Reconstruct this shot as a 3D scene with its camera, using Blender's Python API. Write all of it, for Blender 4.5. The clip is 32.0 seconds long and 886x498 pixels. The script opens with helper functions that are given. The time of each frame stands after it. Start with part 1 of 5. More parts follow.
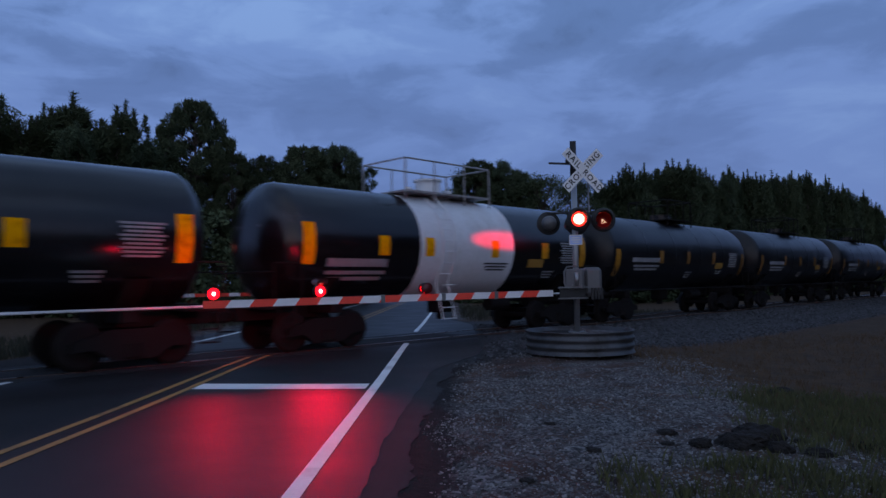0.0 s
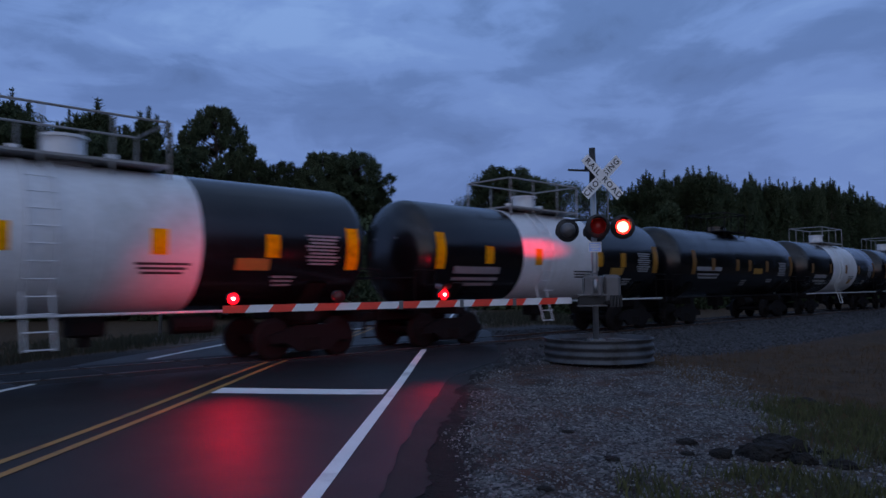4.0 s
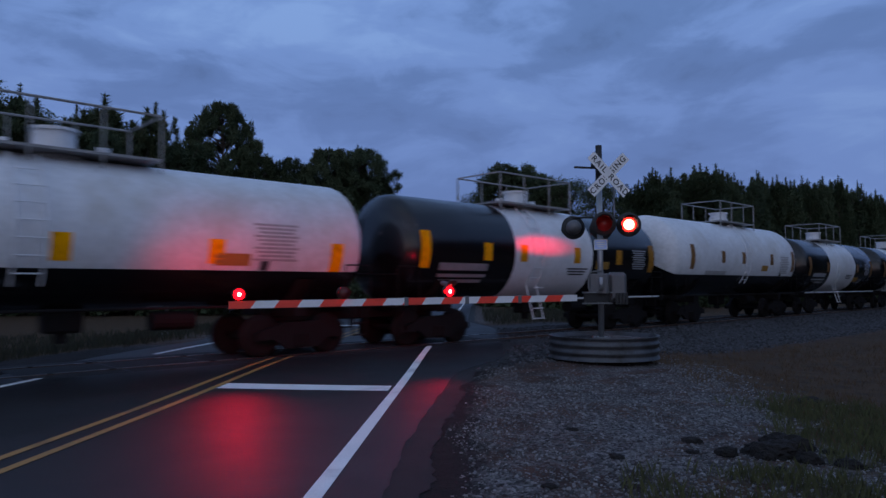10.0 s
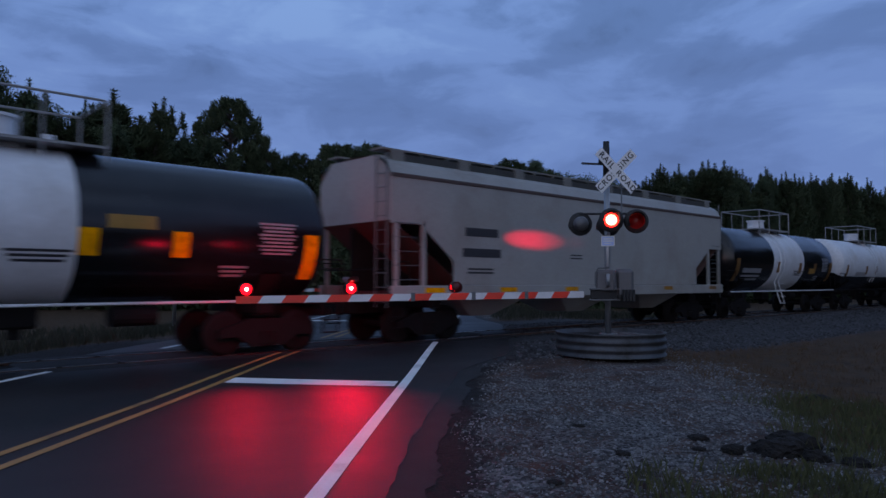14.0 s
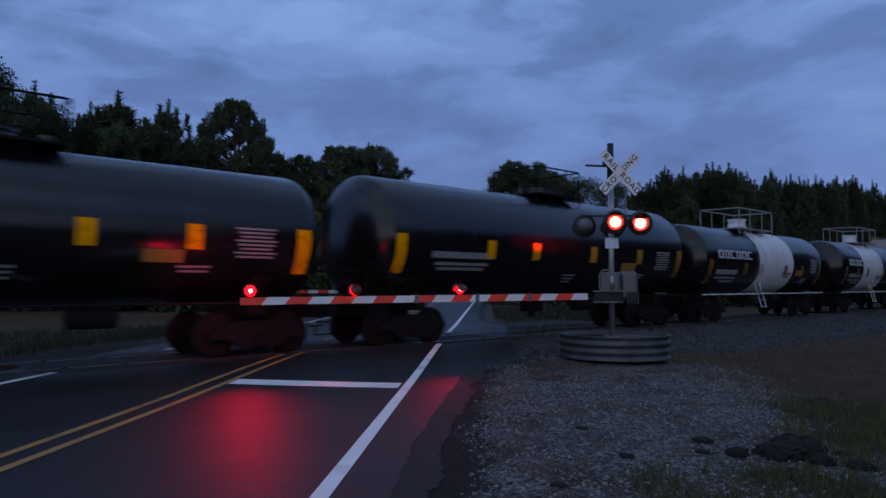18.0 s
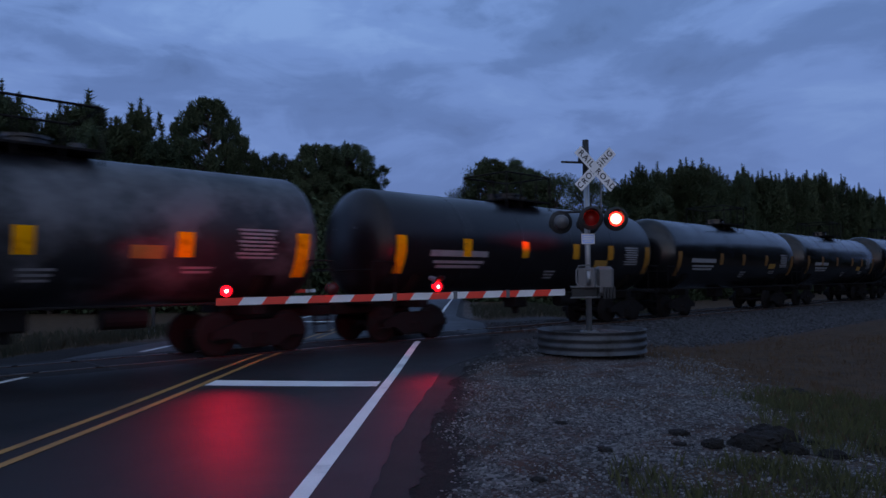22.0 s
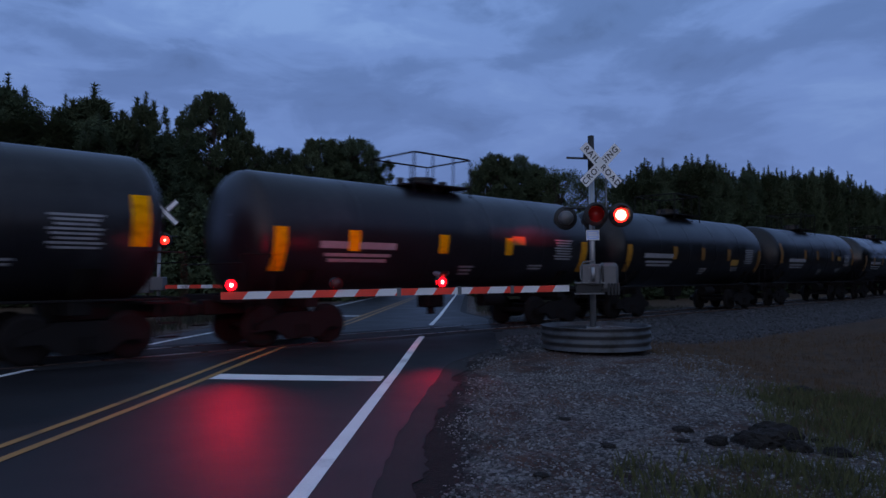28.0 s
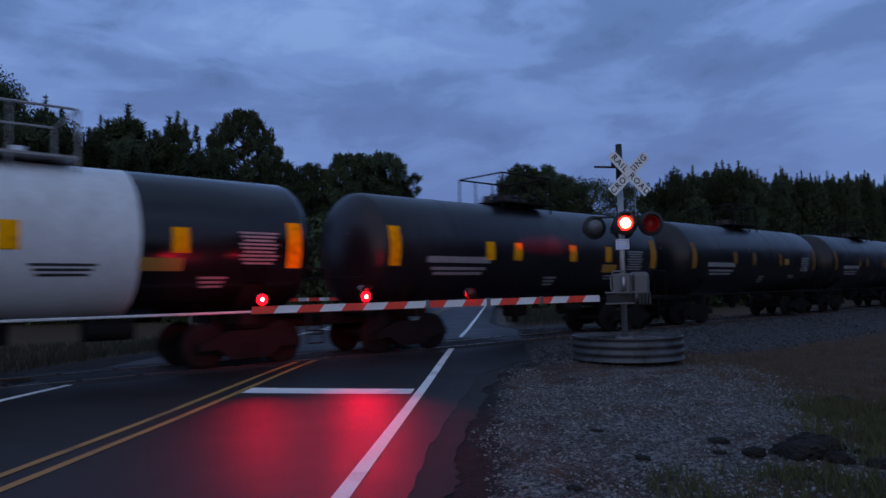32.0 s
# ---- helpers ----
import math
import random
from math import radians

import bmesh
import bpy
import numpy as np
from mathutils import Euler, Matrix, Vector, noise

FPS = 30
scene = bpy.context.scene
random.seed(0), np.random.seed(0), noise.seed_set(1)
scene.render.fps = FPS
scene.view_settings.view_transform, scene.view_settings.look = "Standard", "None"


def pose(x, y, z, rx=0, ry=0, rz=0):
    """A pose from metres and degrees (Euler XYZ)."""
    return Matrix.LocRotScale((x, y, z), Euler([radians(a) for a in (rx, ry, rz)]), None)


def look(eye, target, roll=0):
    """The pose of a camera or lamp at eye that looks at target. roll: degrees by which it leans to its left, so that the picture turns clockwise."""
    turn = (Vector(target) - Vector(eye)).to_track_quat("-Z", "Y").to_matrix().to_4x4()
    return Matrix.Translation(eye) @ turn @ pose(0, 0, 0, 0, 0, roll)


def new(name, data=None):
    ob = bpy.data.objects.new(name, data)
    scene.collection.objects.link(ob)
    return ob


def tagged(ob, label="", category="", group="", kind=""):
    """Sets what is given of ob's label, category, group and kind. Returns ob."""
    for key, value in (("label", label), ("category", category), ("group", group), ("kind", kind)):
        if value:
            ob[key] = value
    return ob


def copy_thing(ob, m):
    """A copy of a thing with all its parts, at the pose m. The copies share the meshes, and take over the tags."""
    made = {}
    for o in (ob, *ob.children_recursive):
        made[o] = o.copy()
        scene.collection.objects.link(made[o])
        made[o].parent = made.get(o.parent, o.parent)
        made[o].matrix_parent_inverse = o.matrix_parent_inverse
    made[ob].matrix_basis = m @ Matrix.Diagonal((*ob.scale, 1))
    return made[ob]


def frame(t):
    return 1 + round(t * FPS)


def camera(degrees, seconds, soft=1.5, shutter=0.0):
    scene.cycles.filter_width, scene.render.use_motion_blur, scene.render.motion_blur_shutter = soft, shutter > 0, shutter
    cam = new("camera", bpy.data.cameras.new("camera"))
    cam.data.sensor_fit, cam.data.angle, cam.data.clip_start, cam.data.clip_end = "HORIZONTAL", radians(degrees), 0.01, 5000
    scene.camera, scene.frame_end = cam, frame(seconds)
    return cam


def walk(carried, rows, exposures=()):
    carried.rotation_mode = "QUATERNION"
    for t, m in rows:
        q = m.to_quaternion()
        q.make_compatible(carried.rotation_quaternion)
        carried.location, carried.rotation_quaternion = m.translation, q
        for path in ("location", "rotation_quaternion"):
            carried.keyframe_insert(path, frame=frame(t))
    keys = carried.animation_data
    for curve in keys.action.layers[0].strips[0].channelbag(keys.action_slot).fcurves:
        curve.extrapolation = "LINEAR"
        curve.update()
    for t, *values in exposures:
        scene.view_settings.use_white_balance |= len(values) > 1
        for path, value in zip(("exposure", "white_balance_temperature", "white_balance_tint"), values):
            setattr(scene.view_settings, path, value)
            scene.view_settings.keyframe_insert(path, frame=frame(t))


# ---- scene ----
V_TRAIN = 11.5          # metres a second
TRACK = 15.15           # the track's distance from the tripod spot
RAIL = 0.07             # height of the rail's head
THETA = radians(44.0)   # the track's turn from the road
DX, DY = math.sin(THETA), math.cos(THETA)
NX, NY = -DY, DX

EYE = (0.0, 0.0, 1.65)
cam = camera(65, 32.0, soft=1.5, shutter=0.42)
AIM = [  # seconds, tilt up, turn left, lean
    (0, 2.79, 0.88, -0.93),
    (0.5, 2.82, 0.78, -0.95),
    (1, 2.93, 0.86, -0.91),
    (1.5, 3.03, 1.10, -0.79),
    (2, 3.17, 1.47, -0.63),
    (2.5, 3.27, 1.87, -0.48),
    (3, 3.36, 2.19, -0.46),
    (3.5, 3.39, 2.37, -0.45),
    (5.5, 2.89, 2.28, -0.78),
    (6, 2.85, 2.35, -0.85),
    (6.5, 2.87, 2.51, -0.83),
    (7, 2.95, 2.60, -0.68),
    (7.5, 3.09, 2.70, -0.44),
    (8, 3.17, 2.80, -0.27),
    (8.5, 3.25, 2.86, -0.18),
    (9, 3.27, 2.85, -0.17),
    (9.5, 3.20, 2.81, -0.21),
    (10, 3.07, 2.84, -0.22),
    (10.5, 2.94, 2.90, -0.19),
    (11, 2.87, 3.02, -0.12),
    (11.5, 2.86, 3.22, 0.00),
    (12, 2.84, 3.38, 0.09),
    (12.5, 2.81, 3.47, 0.19),
    (13, 2.80, 3.47, 0.18),
    (13.5, 2.76, 3.45, 0.16),
    (14, 2.73, 3.40, 0.04),
    (14.5, 2.69, 3.29, -0.04),
    (16.5, 2.58, 3.46, 0.03),
    (17, 2.65, 3.63, 0.11),
    (17.5, 2.76, 3.74, 0.16),
    (18, 2.88, 3.71, 0.14),
    (18.5, 3.02, 3.62, 0.06),
    (19, 3.12, 3.49, 0.00),
    (19.5, 3.14, 3.29, -0.03),
    (20, 3.10, 3.09, -0.18),
    (20.5, 2.99, 2.78, -0.34),
    (21, 2.89, 2.43, -0.50),
    (21.5, 2.76, 2.12, -0.60),
    (22, 2.67, 1.85, -0.62),
    (22.5, 2.65, 1.66, -0.57),
    (23, 2.70, 1.53, -0.48),
    (23.5, 2.73, 1.47, -0.48),
    (24, 2.79, 1.48, -0.45),
    (24.5, 2.83, 1.53, -0.46),
    (25, 2.85, 1.61, -0.37),
    (25.5, 2.81, 1.72, -0.30),
    (27.5, 2.51, 2.02, -0.15),
    (28, 2.29, 2.22, -0.29),
    (28.5, 2.06, 2.49, -0.57),
    (29, 1.92, 2.74, -0.94),
    (29.5, 1.89, 2.90, -1.25),
    (30, 2.00, 2.95, -1.48),
    (30.5, 2.28, 3.06, -1.61),
    (31, 2.67, 3.32, -1.53),
    (31.5, 3.05, 3.87, -1.31),
    (32, 3.29, 4.54, -1.06)]

walk(cam, [(t, pose(*EYE, 90 + tilt, 0, turn) @ pose(0, 0, 0, 0, 0, lean)) for t, tilt, turn, lean in AIM],
     exposures=[(0, 0.0), (32, 0.0)])

# ---- world and light ----
RED_BEAM = 560.0
RED_BACK = 2300.0
RED_SIDE = 115.0
RED_GLOW = 14.0
SKY_SHIFT = (1.7, 0.6, 0.4)


def build_world():
    w = bpy.data.worlds.new("dusk_sky")
    scene.world = w
    w.use_nodes = True
    nt = w.node_tree
    nt.nodes.clear()
    N, L = nt.nodes.new, nt.links.new
    out, bg = N("ShaderNodeOutputWorld"), N("ShaderNodeBackground")
    sky = N("ShaderNodeTexSky")
    sky.sky_type, sky.sun_disc = "NISHITA", False
    sky.sun_elevation, sky.sun_rotation = radians(1.5), radians(200)
    sky.air_density, sky.dust_density, sky.ozone_density = 1.0, 0.6, 3.0
    co, sep = N("ShaderNodeTexCoord"), N("ShaderNodeSeparateXYZ")
    L(co.outputs["Generated"], sep.inputs[0])

    def calc(op, a, b):
        n = N("ShaderNodeMath")
        n.operation = op
        for k, v in enumerate((a, b)):
            if isinstance(v, (int, float)):
                n.inputs[k].default_value = v
            else:
                L(v, n.inputs[k])
        return n.outputs[0]

    mp = N("ShaderNodeMapping")
    mp.inputs["Location"].default_value = SKY_SHIFT
    mp.inputs["Rotation"].default_value = (0, radians(7), 0)
    mp.inputs["Scale"].default_value = (1.0, 1.0, 2.5)
    L(co.outputs["Generated"], mp.inputs["Vector"])

    def cloud(scale, detail, rough, distort):
        n = N("ShaderNodeTexNoise")
        for key, v in (("Scale", scale), ("Detail", detail), ("Roughness", rough), ("Distortion", distort)):
            n.inputs[key].default_value = v
        L(mp.outputs["Vector"], n.inputs["Vector"])
        return n.outputs["Fac"]

    body = calc("ADD", calc("MULTIPLY", cloud(2.6, 7, 0.52, 0.35), 0.68), calc("MULTIPLY", cloud(6.5, 6, 0.55, 0.6), 0.32))
    ramp = N("ShaderNodeValToRGB")
    ramp.color_ramp.interpolation = "EASE"
    e = ramp.color_ramp.elements
    e[0].position, e[0].color = 0.37, (0.235, 0.380, 0.755, 1)
    e[1].position, e[1].color = 0.66, (0.082, 0.140, 0.310, 1)
    for pos, c in ((0.45, (0.187, 0.310, 0.668, 1)), (0.54, (0.129, 0.221, 0.492, 1))):
        e.new(pos).color = c
    L(body, ramp.inputs["Fac"])
    # low over the horizon the deck melts into an even pale blue
    low = N("ShaderNodeMapRange")
    low.inputs["From Min"].default_value, low.inputs["From Max"].default_value = 0.05, 0.34
    low.inputs["To Min"].default_value, low.inputs["To Max"].default_value = 0.30, 1.0
    L(sep.outputs["Z"], low.inputs["Value"])
    soft = N("ShaderNodeMix")
    soft.data_type = "RGBA"
    L(low.outputs[0], soft.inputs[0])
    soft.inputs[6].default_value = (0.166, 0.250, 0.568, 1)
    L(ramp.outputs["Color"], soft.inputs[7])
    # a little of the clear evening sky above the deck
    gain = N("ShaderNodeVectorMath")
    gain.operation = "SCALE"
    gain.inputs["Scale"].default_value = 0.12
    L(sky.outputs["Color"], gain.inputs[0])
    deck = N("ShaderNodeMix")
    deck.data_type = "RGBA"
    deck.inputs[0].default_value = 0.93
    L(gain.outputs["Vector"], deck.inputs[6])
    L(soft.outputs[2], deck.inputs[7])
    # the deck thins upwards, and the last light of the sunset lies in the west, behind the road
    last = deck.outputs[2]
    for value, lo, hi, tint in ((sep.outputs["Z"], 0.22, 0.55, (1.16, 1.20, 1.16)), (sep.outputs["Z"], 0.5, 0.95, (1.25, 1.12, 0.95)), (sep.outputs["Y"], 0.10, -0.80, (2.1, 1.62, 1.26)),
                                (calc("ADD", sep.outputs["Y"], sep.outputs["Z"]), -0.25, -0.85, (1.9, 1.65, 1.25))):
        rng = N("ShaderNodeMapRange")
        rng.interpolation_type = "SMOOTHSTEP"
        rng.inputs["From Min"].default_value, rng.inputs["From Max"].default_value = lo, hi
        L(value, rng.inputs["Value"])
        over = N("ShaderNodeMix")
        over.data_type = "RGBA"
        L(rng.outputs["Result"], over.inputs[0])
        over.inputs[6].default_value = (1, 1, 1, 1)
        over.inputs[7].default_value = (*tint, 1)
        fin = N("ShaderNodeVectorMath")
        fin.operation = "MULTIPLY"
        L(last, fin.inputs[0])
        L(over.outputs[2], fin.inputs[1])
        last = fin.outputs["Vector"]
    L(last, bg.inputs["Color"])
    bg.inputs["Strength"].default_value = 0.91
    L(bg.outputs[0], out.inputs[0])


build_world()

# ---- materials ----
MATS = {}


def mat(name, color, rough=0.7, metal=0.0, vary=0.25, scale=3.0, fine=40.0, bump=0.15, dirt=None, dirt_amount=0.0, spec=0.5, dist=0.01, random_part=0.0, coat=0.0):
    """A worn surface: broad stains, fine grain, relief; object space, real size."""
    if name in MATS:
        return MATS[name]
    m = bpy.data.materials.new(name)
    MATS[name] = m
    m.use_nodes = True
    nt = m.node_tree
    N, L = nt.nodes.new, nt.links.new
    b = nt.nodes["Principled BSDF"]
    b.inputs["Roughness"].default_value, b.inputs["Metallic"].default_value = rough, metal
    b.inputs["Specular IOR Level"].default_value = spec
    b.inputs["Coat Weight"].default_value = coat
    co = N("ShaderNodeTexCoord")
    n1, n2 = N("ShaderNodeTexNoise"), N("ShaderNodeTexNoise")
    for n, s in ((n1, scale), (n2, fine)):
        n.inputs["Scale"].default_value, n.inputs["Detail"].default_value = s, 5
        L(co.outputs["Object"], n.inputs["Vector"])
    mul = N("ShaderNodeMath")
    mul.operation = "ADD"
    L(n1.outputs["Fac"], mul.inputs[0])
    L(n2.outputs["Fac"], mul.inputs[1])
    rng = N("ShaderNodeMapRange")
    rng.inputs["From Min"].default_value, rng.inputs["From Max"].default_value = 0.6, 1.4
    rng.inputs["To Min"].default_value, rng.inputs["To Max"].default_value = 1 - vary, 1 + vary
    L(mul.outputs[0], rng.inputs["Value"])
    sc = N("ShaderNodeVectorMath")
    sc.operation = "SCALE"
    sc.inputs[0].default_value = color
    L(rng.outputs[0], sc.inputs["Scale"])
    last = sc.outputs["Vector"]
    if random_part:
        oi, r2, s2 = N("ShaderNodeObjectInfo"), N("ShaderNodeMapRange"), N("ShaderNodeVectorMath")
        s2.operation = "SCALE"
        r2.inputs["To Min"].default_value, r2.inputs["To Max"].default_value = 1 - random_part, 1 + random_part
        L(oi.outputs["Random"], r2.inputs["Value"])
        L(last, s2.inputs[0])
        L(r2.outputs[0], s2.inputs["Scale"])
        last = s2.outputs["Vector"]
    if dirt:
        n3, r3, mx = N("ShaderNodeTexNoise"), N("ShaderNodeMapRange"), N("ShaderNodeMix")
        n3.inputs["Scale"].default_value, n3.inputs["Detail"].default_value, n3.inputs["Roughness"].default_value = scale * 0.6, 8, 0.65
        L(co.outputs["Object"], n3.inputs["Vector"])
        r3.inputs["From Min"].default_value, r3.inputs["From Max"].default_value = 0.62 - dirt_amount * 0.3, 0.78 - dirt_amount * 0.3
        r3.inputs["To Max"].default_value = 0.85
        L(n3.outputs["Fac"], r3.inputs["Value"])
        mx.data_type = "RGBA"
        L(r3.outputs[0], mx.inputs[0])
        L(last, mx.inputs[6])
        mx.inputs[7].default_value = (*dirt, 1)
        last = mx.outputs[2]
    L(last, b.inputs["Base Color"])
    rr = N("ShaderNodeMapRange")
    rr.inputs["To Min"].default_value, rr.inputs["To Max"].default_value = max(0.03, rough - 0.12), min(1, rough + 0.12)
    L(n1.outputs["Fac"], rr.inputs["Value"])
    L(rr.outputs[0], b.inputs["Roughness"])
    if bump:
        bp = N("ShaderNodeBump")
        bp.inputs["Strength"].default_value, bp.inputs["Distance"].default_value = bump, dist
        L(mul.outputs[0], bp.inputs["Height"])
        L(bp.outputs[0], b.inputs["Normal"])
    return m


def glow(name, color, strength):
    if name in MATS:
        return MATS[name]
    m = bpy.data.materials.new(name)
    MATS[name] = m
    m.use_nodes = True
    b = m.node_tree.nodes["Principled BSDF"]
    b.inputs["Base Color"].default_value = (*color, 1)
    b.inputs["Emission Color"].default_value = (*color, 1)
    b.inputs["Emission Strength"].default_value = strength
    b.inputs["Roughness"].default_value = 0.3
    return m


M_ASPHALT = mat("asphalt", (0.0125, 0.0114, 0.0132), 0.54, spec=0.34, vary=0.5, scale=0.7, fine=70, bump=0.5, dist=0.006, dirt=(0.0085, 0.0083, 0.0095), dirt_amount=0.5)
M_ASPHALT_EDGE = mat("old_asphalt", (0.008, 0.0078, 0.0085), 0.85, vary=0.4, scale=1.5, fine=60, bump=0.6, dist=0.01)
M_WHITE_LINE = mat("white_road_paint", (0.80, 0.80, 0.78), 0.6, vary=0.15, scale=1.5, fine=60, bump=0.2, dirt=(0.40, 0.40, 0.40), dirt_amount=0.2)
M_YELLOW_LINE = mat("yellow_road_paint", (0.36, 0.19, 0.05), 0.6, vary=0.15, scale=1.5, fine=60, bump=0.2, dirt=(0.12, 0.08, 0.04), dirt_amount=0.3)
M_TANK = mat("black_tank_paint", (0.0062, 0.0058, 0.0070), 0.22, spec=0.50, vary=0.4, scale=1.2, fine=14, bump=0.05, dirt=(0.018, 0.017, 0.019), dirt_amount=0.28)
M_TANK_DULL = mat("dull_black_tank_paint", (0.013, 0.012, 0.015), 0.34, spec=0.36, vary=0.35, scale=0.8, fine=14, bump=0.05, dirt=(0.034, 0.033, 0.036), dirt_amount=0.30)
M_TANK_OLD = mat("faded_black_tank_paint", (0.0085, 0.0080, 0.0098), 0.34, spec=0.34, vary=0.4, scale=0.9, fine=9, bump=0.06, dirt=(0.028, 0.027, 0.030), dirt_amount=0.28)
# rust brown, darkened: the shade under the hopper's end is put into the colour
M_SLOPE_SHADED = mat("shaded_rusty_slope_sheet", (0.115, 0.060, 0.048), 0.8, vary=0.3, scale=1.5, fine=20)
M_TANK_GREY = mat("patched_grey_tank_paint", (0.016, 0.016, 0.019), 0.42, vary=0.25, scale=0.75, fine=9, bump=0.06, dirt=(0.125, 0.122, 0.132), dirt_amount=0.46)
M_TANK_WHITE = mat("white_tank_paint", (0.68, 0.69, 0.71), 0.4, vary=0.12, scale=0.7, fine=10, bump=0.04, dirt=(0.50, 0.49, 0.48), dirt_amount=0.35)
M_TANK_STAINED = mat("stained_white_tank_paint", (0.66, 0.67, 0.69), 0.5, vary=0.18, scale=0.8, fine=8, bump=0.05, dirt=(0.52, 0.50, 0.47), dirt_amount=0.36)
M_HOPPER = mat("grey_hopper_paint", (0.33, 0.325, 0.305), 0.55, vary=0.12, scale=0.6, fine=12, bump=0.04, dirt=(0.26, 0.235, 0.205), dirt_amount=0.40)
M_FRAME = mat("black_underframe", (0.013, 0.0115, 0.0115), 0.75, vary=0.3, scale=3, fine=30, bump=0.1, dirt=(0.014, 0.011, 0.010), dirt_amount=0.4, spec=0.1)
M_WHEEL = mat("wheel_steel", (0.014, 0.012, 0.012), 0.8, 0.0, vary=0.3, scale=4, fine=40, spec=0.12)
M_TREAD = mat("polished_tread", (0.35, 0.34, 0.33), 0.3, 1.0, vary=0.1)


def retroreflector():
    """Yellow prismatic sheeting: a strong sheen when met square on, dull at a slant."""
    m = bpy.data.materials.new("yellow_retroreflector")
    m.use_nodes = True
    nt = m.node_tree
    N, L = nt.nodes.new, nt.links.new
    b = nt.nodes["Principled BSDF"]
    b.inputs["Base Color"].default_value = (0.16, 0.072, 0.012, 1)
    b.inputs["Roughness"].default_value = 0.6
    gl, mx, lw, mr, nz, cr = N("ShaderNodeBsdfGlossy"), N("ShaderNodeMixShader"), N("ShaderNodeLayerWeight"), N("ShaderNodeMapRange"), N("ShaderNodeTexNoise"), N("ShaderNodeValToRGB")
    nz.inputs["Scale"].default_value, nz.inputs["Detail"].default_value = 7.0, 6
    co = N("ShaderNodeTexCoord")
    L(co.outputs["Object"], nz.inputs["Vector"])
    e = cr.color_ramp.elements
    e[0].position, e[0].color = 0.3, (0.85, 0.42, 0.004, 1)
    e[1].position, e[1].color = 0.5, (1.0, 0.60, 0.006, 1)
    L(nz.outputs["Fac"], cr.inputs["Fac"])
    L(cr.outputs["Color"], gl.inputs["Color"])
    gl.inputs["Roughness"].default_value = 0.9
    lw.inputs["Blend"].default_value = 0.5
    mr.inputs["From Min"].default_value, mr.inputs["From Max"].default_value = 0.28, 0.56
    L(lw.outputs["Facing"], mr.inputs["Value"])
    L(mr.outputs[0], mx.inputs[0])
    L(gl.outputs[0], mx.inputs[1])
    L(b.outputs[0], mx.inputs[2])
    L(mx.outputs[0], nt.nodes["Material Output"].inputs["Surface"])
    return m


M_REFLECT = retroreflector()
M_BAR_WHITE = mat("white_stencil", (0.25, 0.25, 0.265), 0.6, vary=0.3, scale=5)
M_BAR_PALE = mat("pale_lettering_paint", (0.50, 0.50, 0.52), 0.6, vary=0.2, scale=5)
M_BAR_FAINT = mat("faint_stencil", (0.36, 0.355, 0.36), 0.6, vary=0.25, scale=5)
M_BAR_DARK = mat("dark_stencil", (0.03, 0.03, 0.035), 0.6, vary=0.3, scale=5)
M_PANEL_OCHRE = mat("ochre_placard", (0.32, 0.17, 0.03), 0.6, vary=0.2, scale=6)
M_GALV = mat("galvanised_steel", (0.17, 0.175, 0.18), 0.5, 0.6, vary=0.15, scale=5, fine=50, bump=0.05)
M_RING = mat("weathered_zinc", (0.085, 0.090, 0.098), 0.55, 0.5, vary=0.3, scale=2.5, fine=40, bump=0.06, dirt=(0.035, 0.032, 0.030), dirt_amount=0.45)
M_ALU = mat("aluminium_mast", (0.33, 0.34, 0.35), 0.45, 0.75, vary=0.15, scale=4, fine=50, bump=0.05)
M_BLACK = mat("black_signal_paint", (0.016, 0.016, 0.017), 0.6, vary=0.25, scale=6)
M_SIGN = mat("white_sign_sheeting", (0.78, 0.79, 0.80), 0.4, vary=0.06, scale=5, bump=0.02)
M_LETTER = mat("black_sign_letter", (0.012, 0.012, 0.012), 0.5, vary=0.1, bump=0)
M_BLUE = mat("blue_sign_sheeting", (0.40, 0.55, 0.90), 0.4, vary=0.08, bump=0.02)
M_ARM_RED = mat("red_arm_sheeting", (0.85, 0.060, 0.032), 0.4, vary=0.1, bump=0.02)
M_ARM_WHITE = mat("white_arm_sheeting", (0.75, 0.75, 0.76), 0.4, vary=0.1, bump=0.02)
# for the mast blinds: a fading lamp's afterglow is put into this red
M_BLIND_AFTERGLOW = mat("red_blind_afterglow", (0.55, 0.020, 0.018), 0.18, vary=0.1, bump=0)
M_BLIND = mat("dark_blind", (0.09, 0.008, 0.008), 0.3, vary=0.1, bump=0)
M_LENS_ON = glow("lit_red_lens", (1.0, 0.018, 0.012), 5.0)
M_CORE_ON = glow("lit_lamp_core", (1.0, 0.40, 0.25), 6.5)
M_LAMP_ON = glow("lit_arm_lens", (1.0, 0.002, 0.007), 6.0)
M_LAMP_CORE = glow("lit_arm_lamp", (1.0, 0.36, 0.30), RED_GLOW)
M_RAIL_SIDE = mat("rusty_rail", (0.09, 0.05, 0.035), 0.75, vary=0.3, scale=5)
M_TIE = mat("creosoted_timber", (0.045, 0.037, 0.032), 0.85, vary=0.4, scale=4, fine=30, bump=0.4)
M_BARK = mat("bark", (0.055, 0.042, 0.034), 0.9, vary=0.35, scale=3, fine=25, bump=0.5)
M_RAILING = mat("pale_railing_paint", (0.26, 0.26, 0.26), 0.5, vary=0.2, scale=5)
M_PINE = mat("pine_needles", (0.058, 0.076, 0.042), 0.9, vary=0.25, scale=0.35, fine=6, bump=0, spec=0.04)
M_LEAF = mat("broad_leaves", (0.066, 0.086, 0.046), 0.9, vary=0.25, scale=0.4, fine=6, bump=0, spec=0.04)
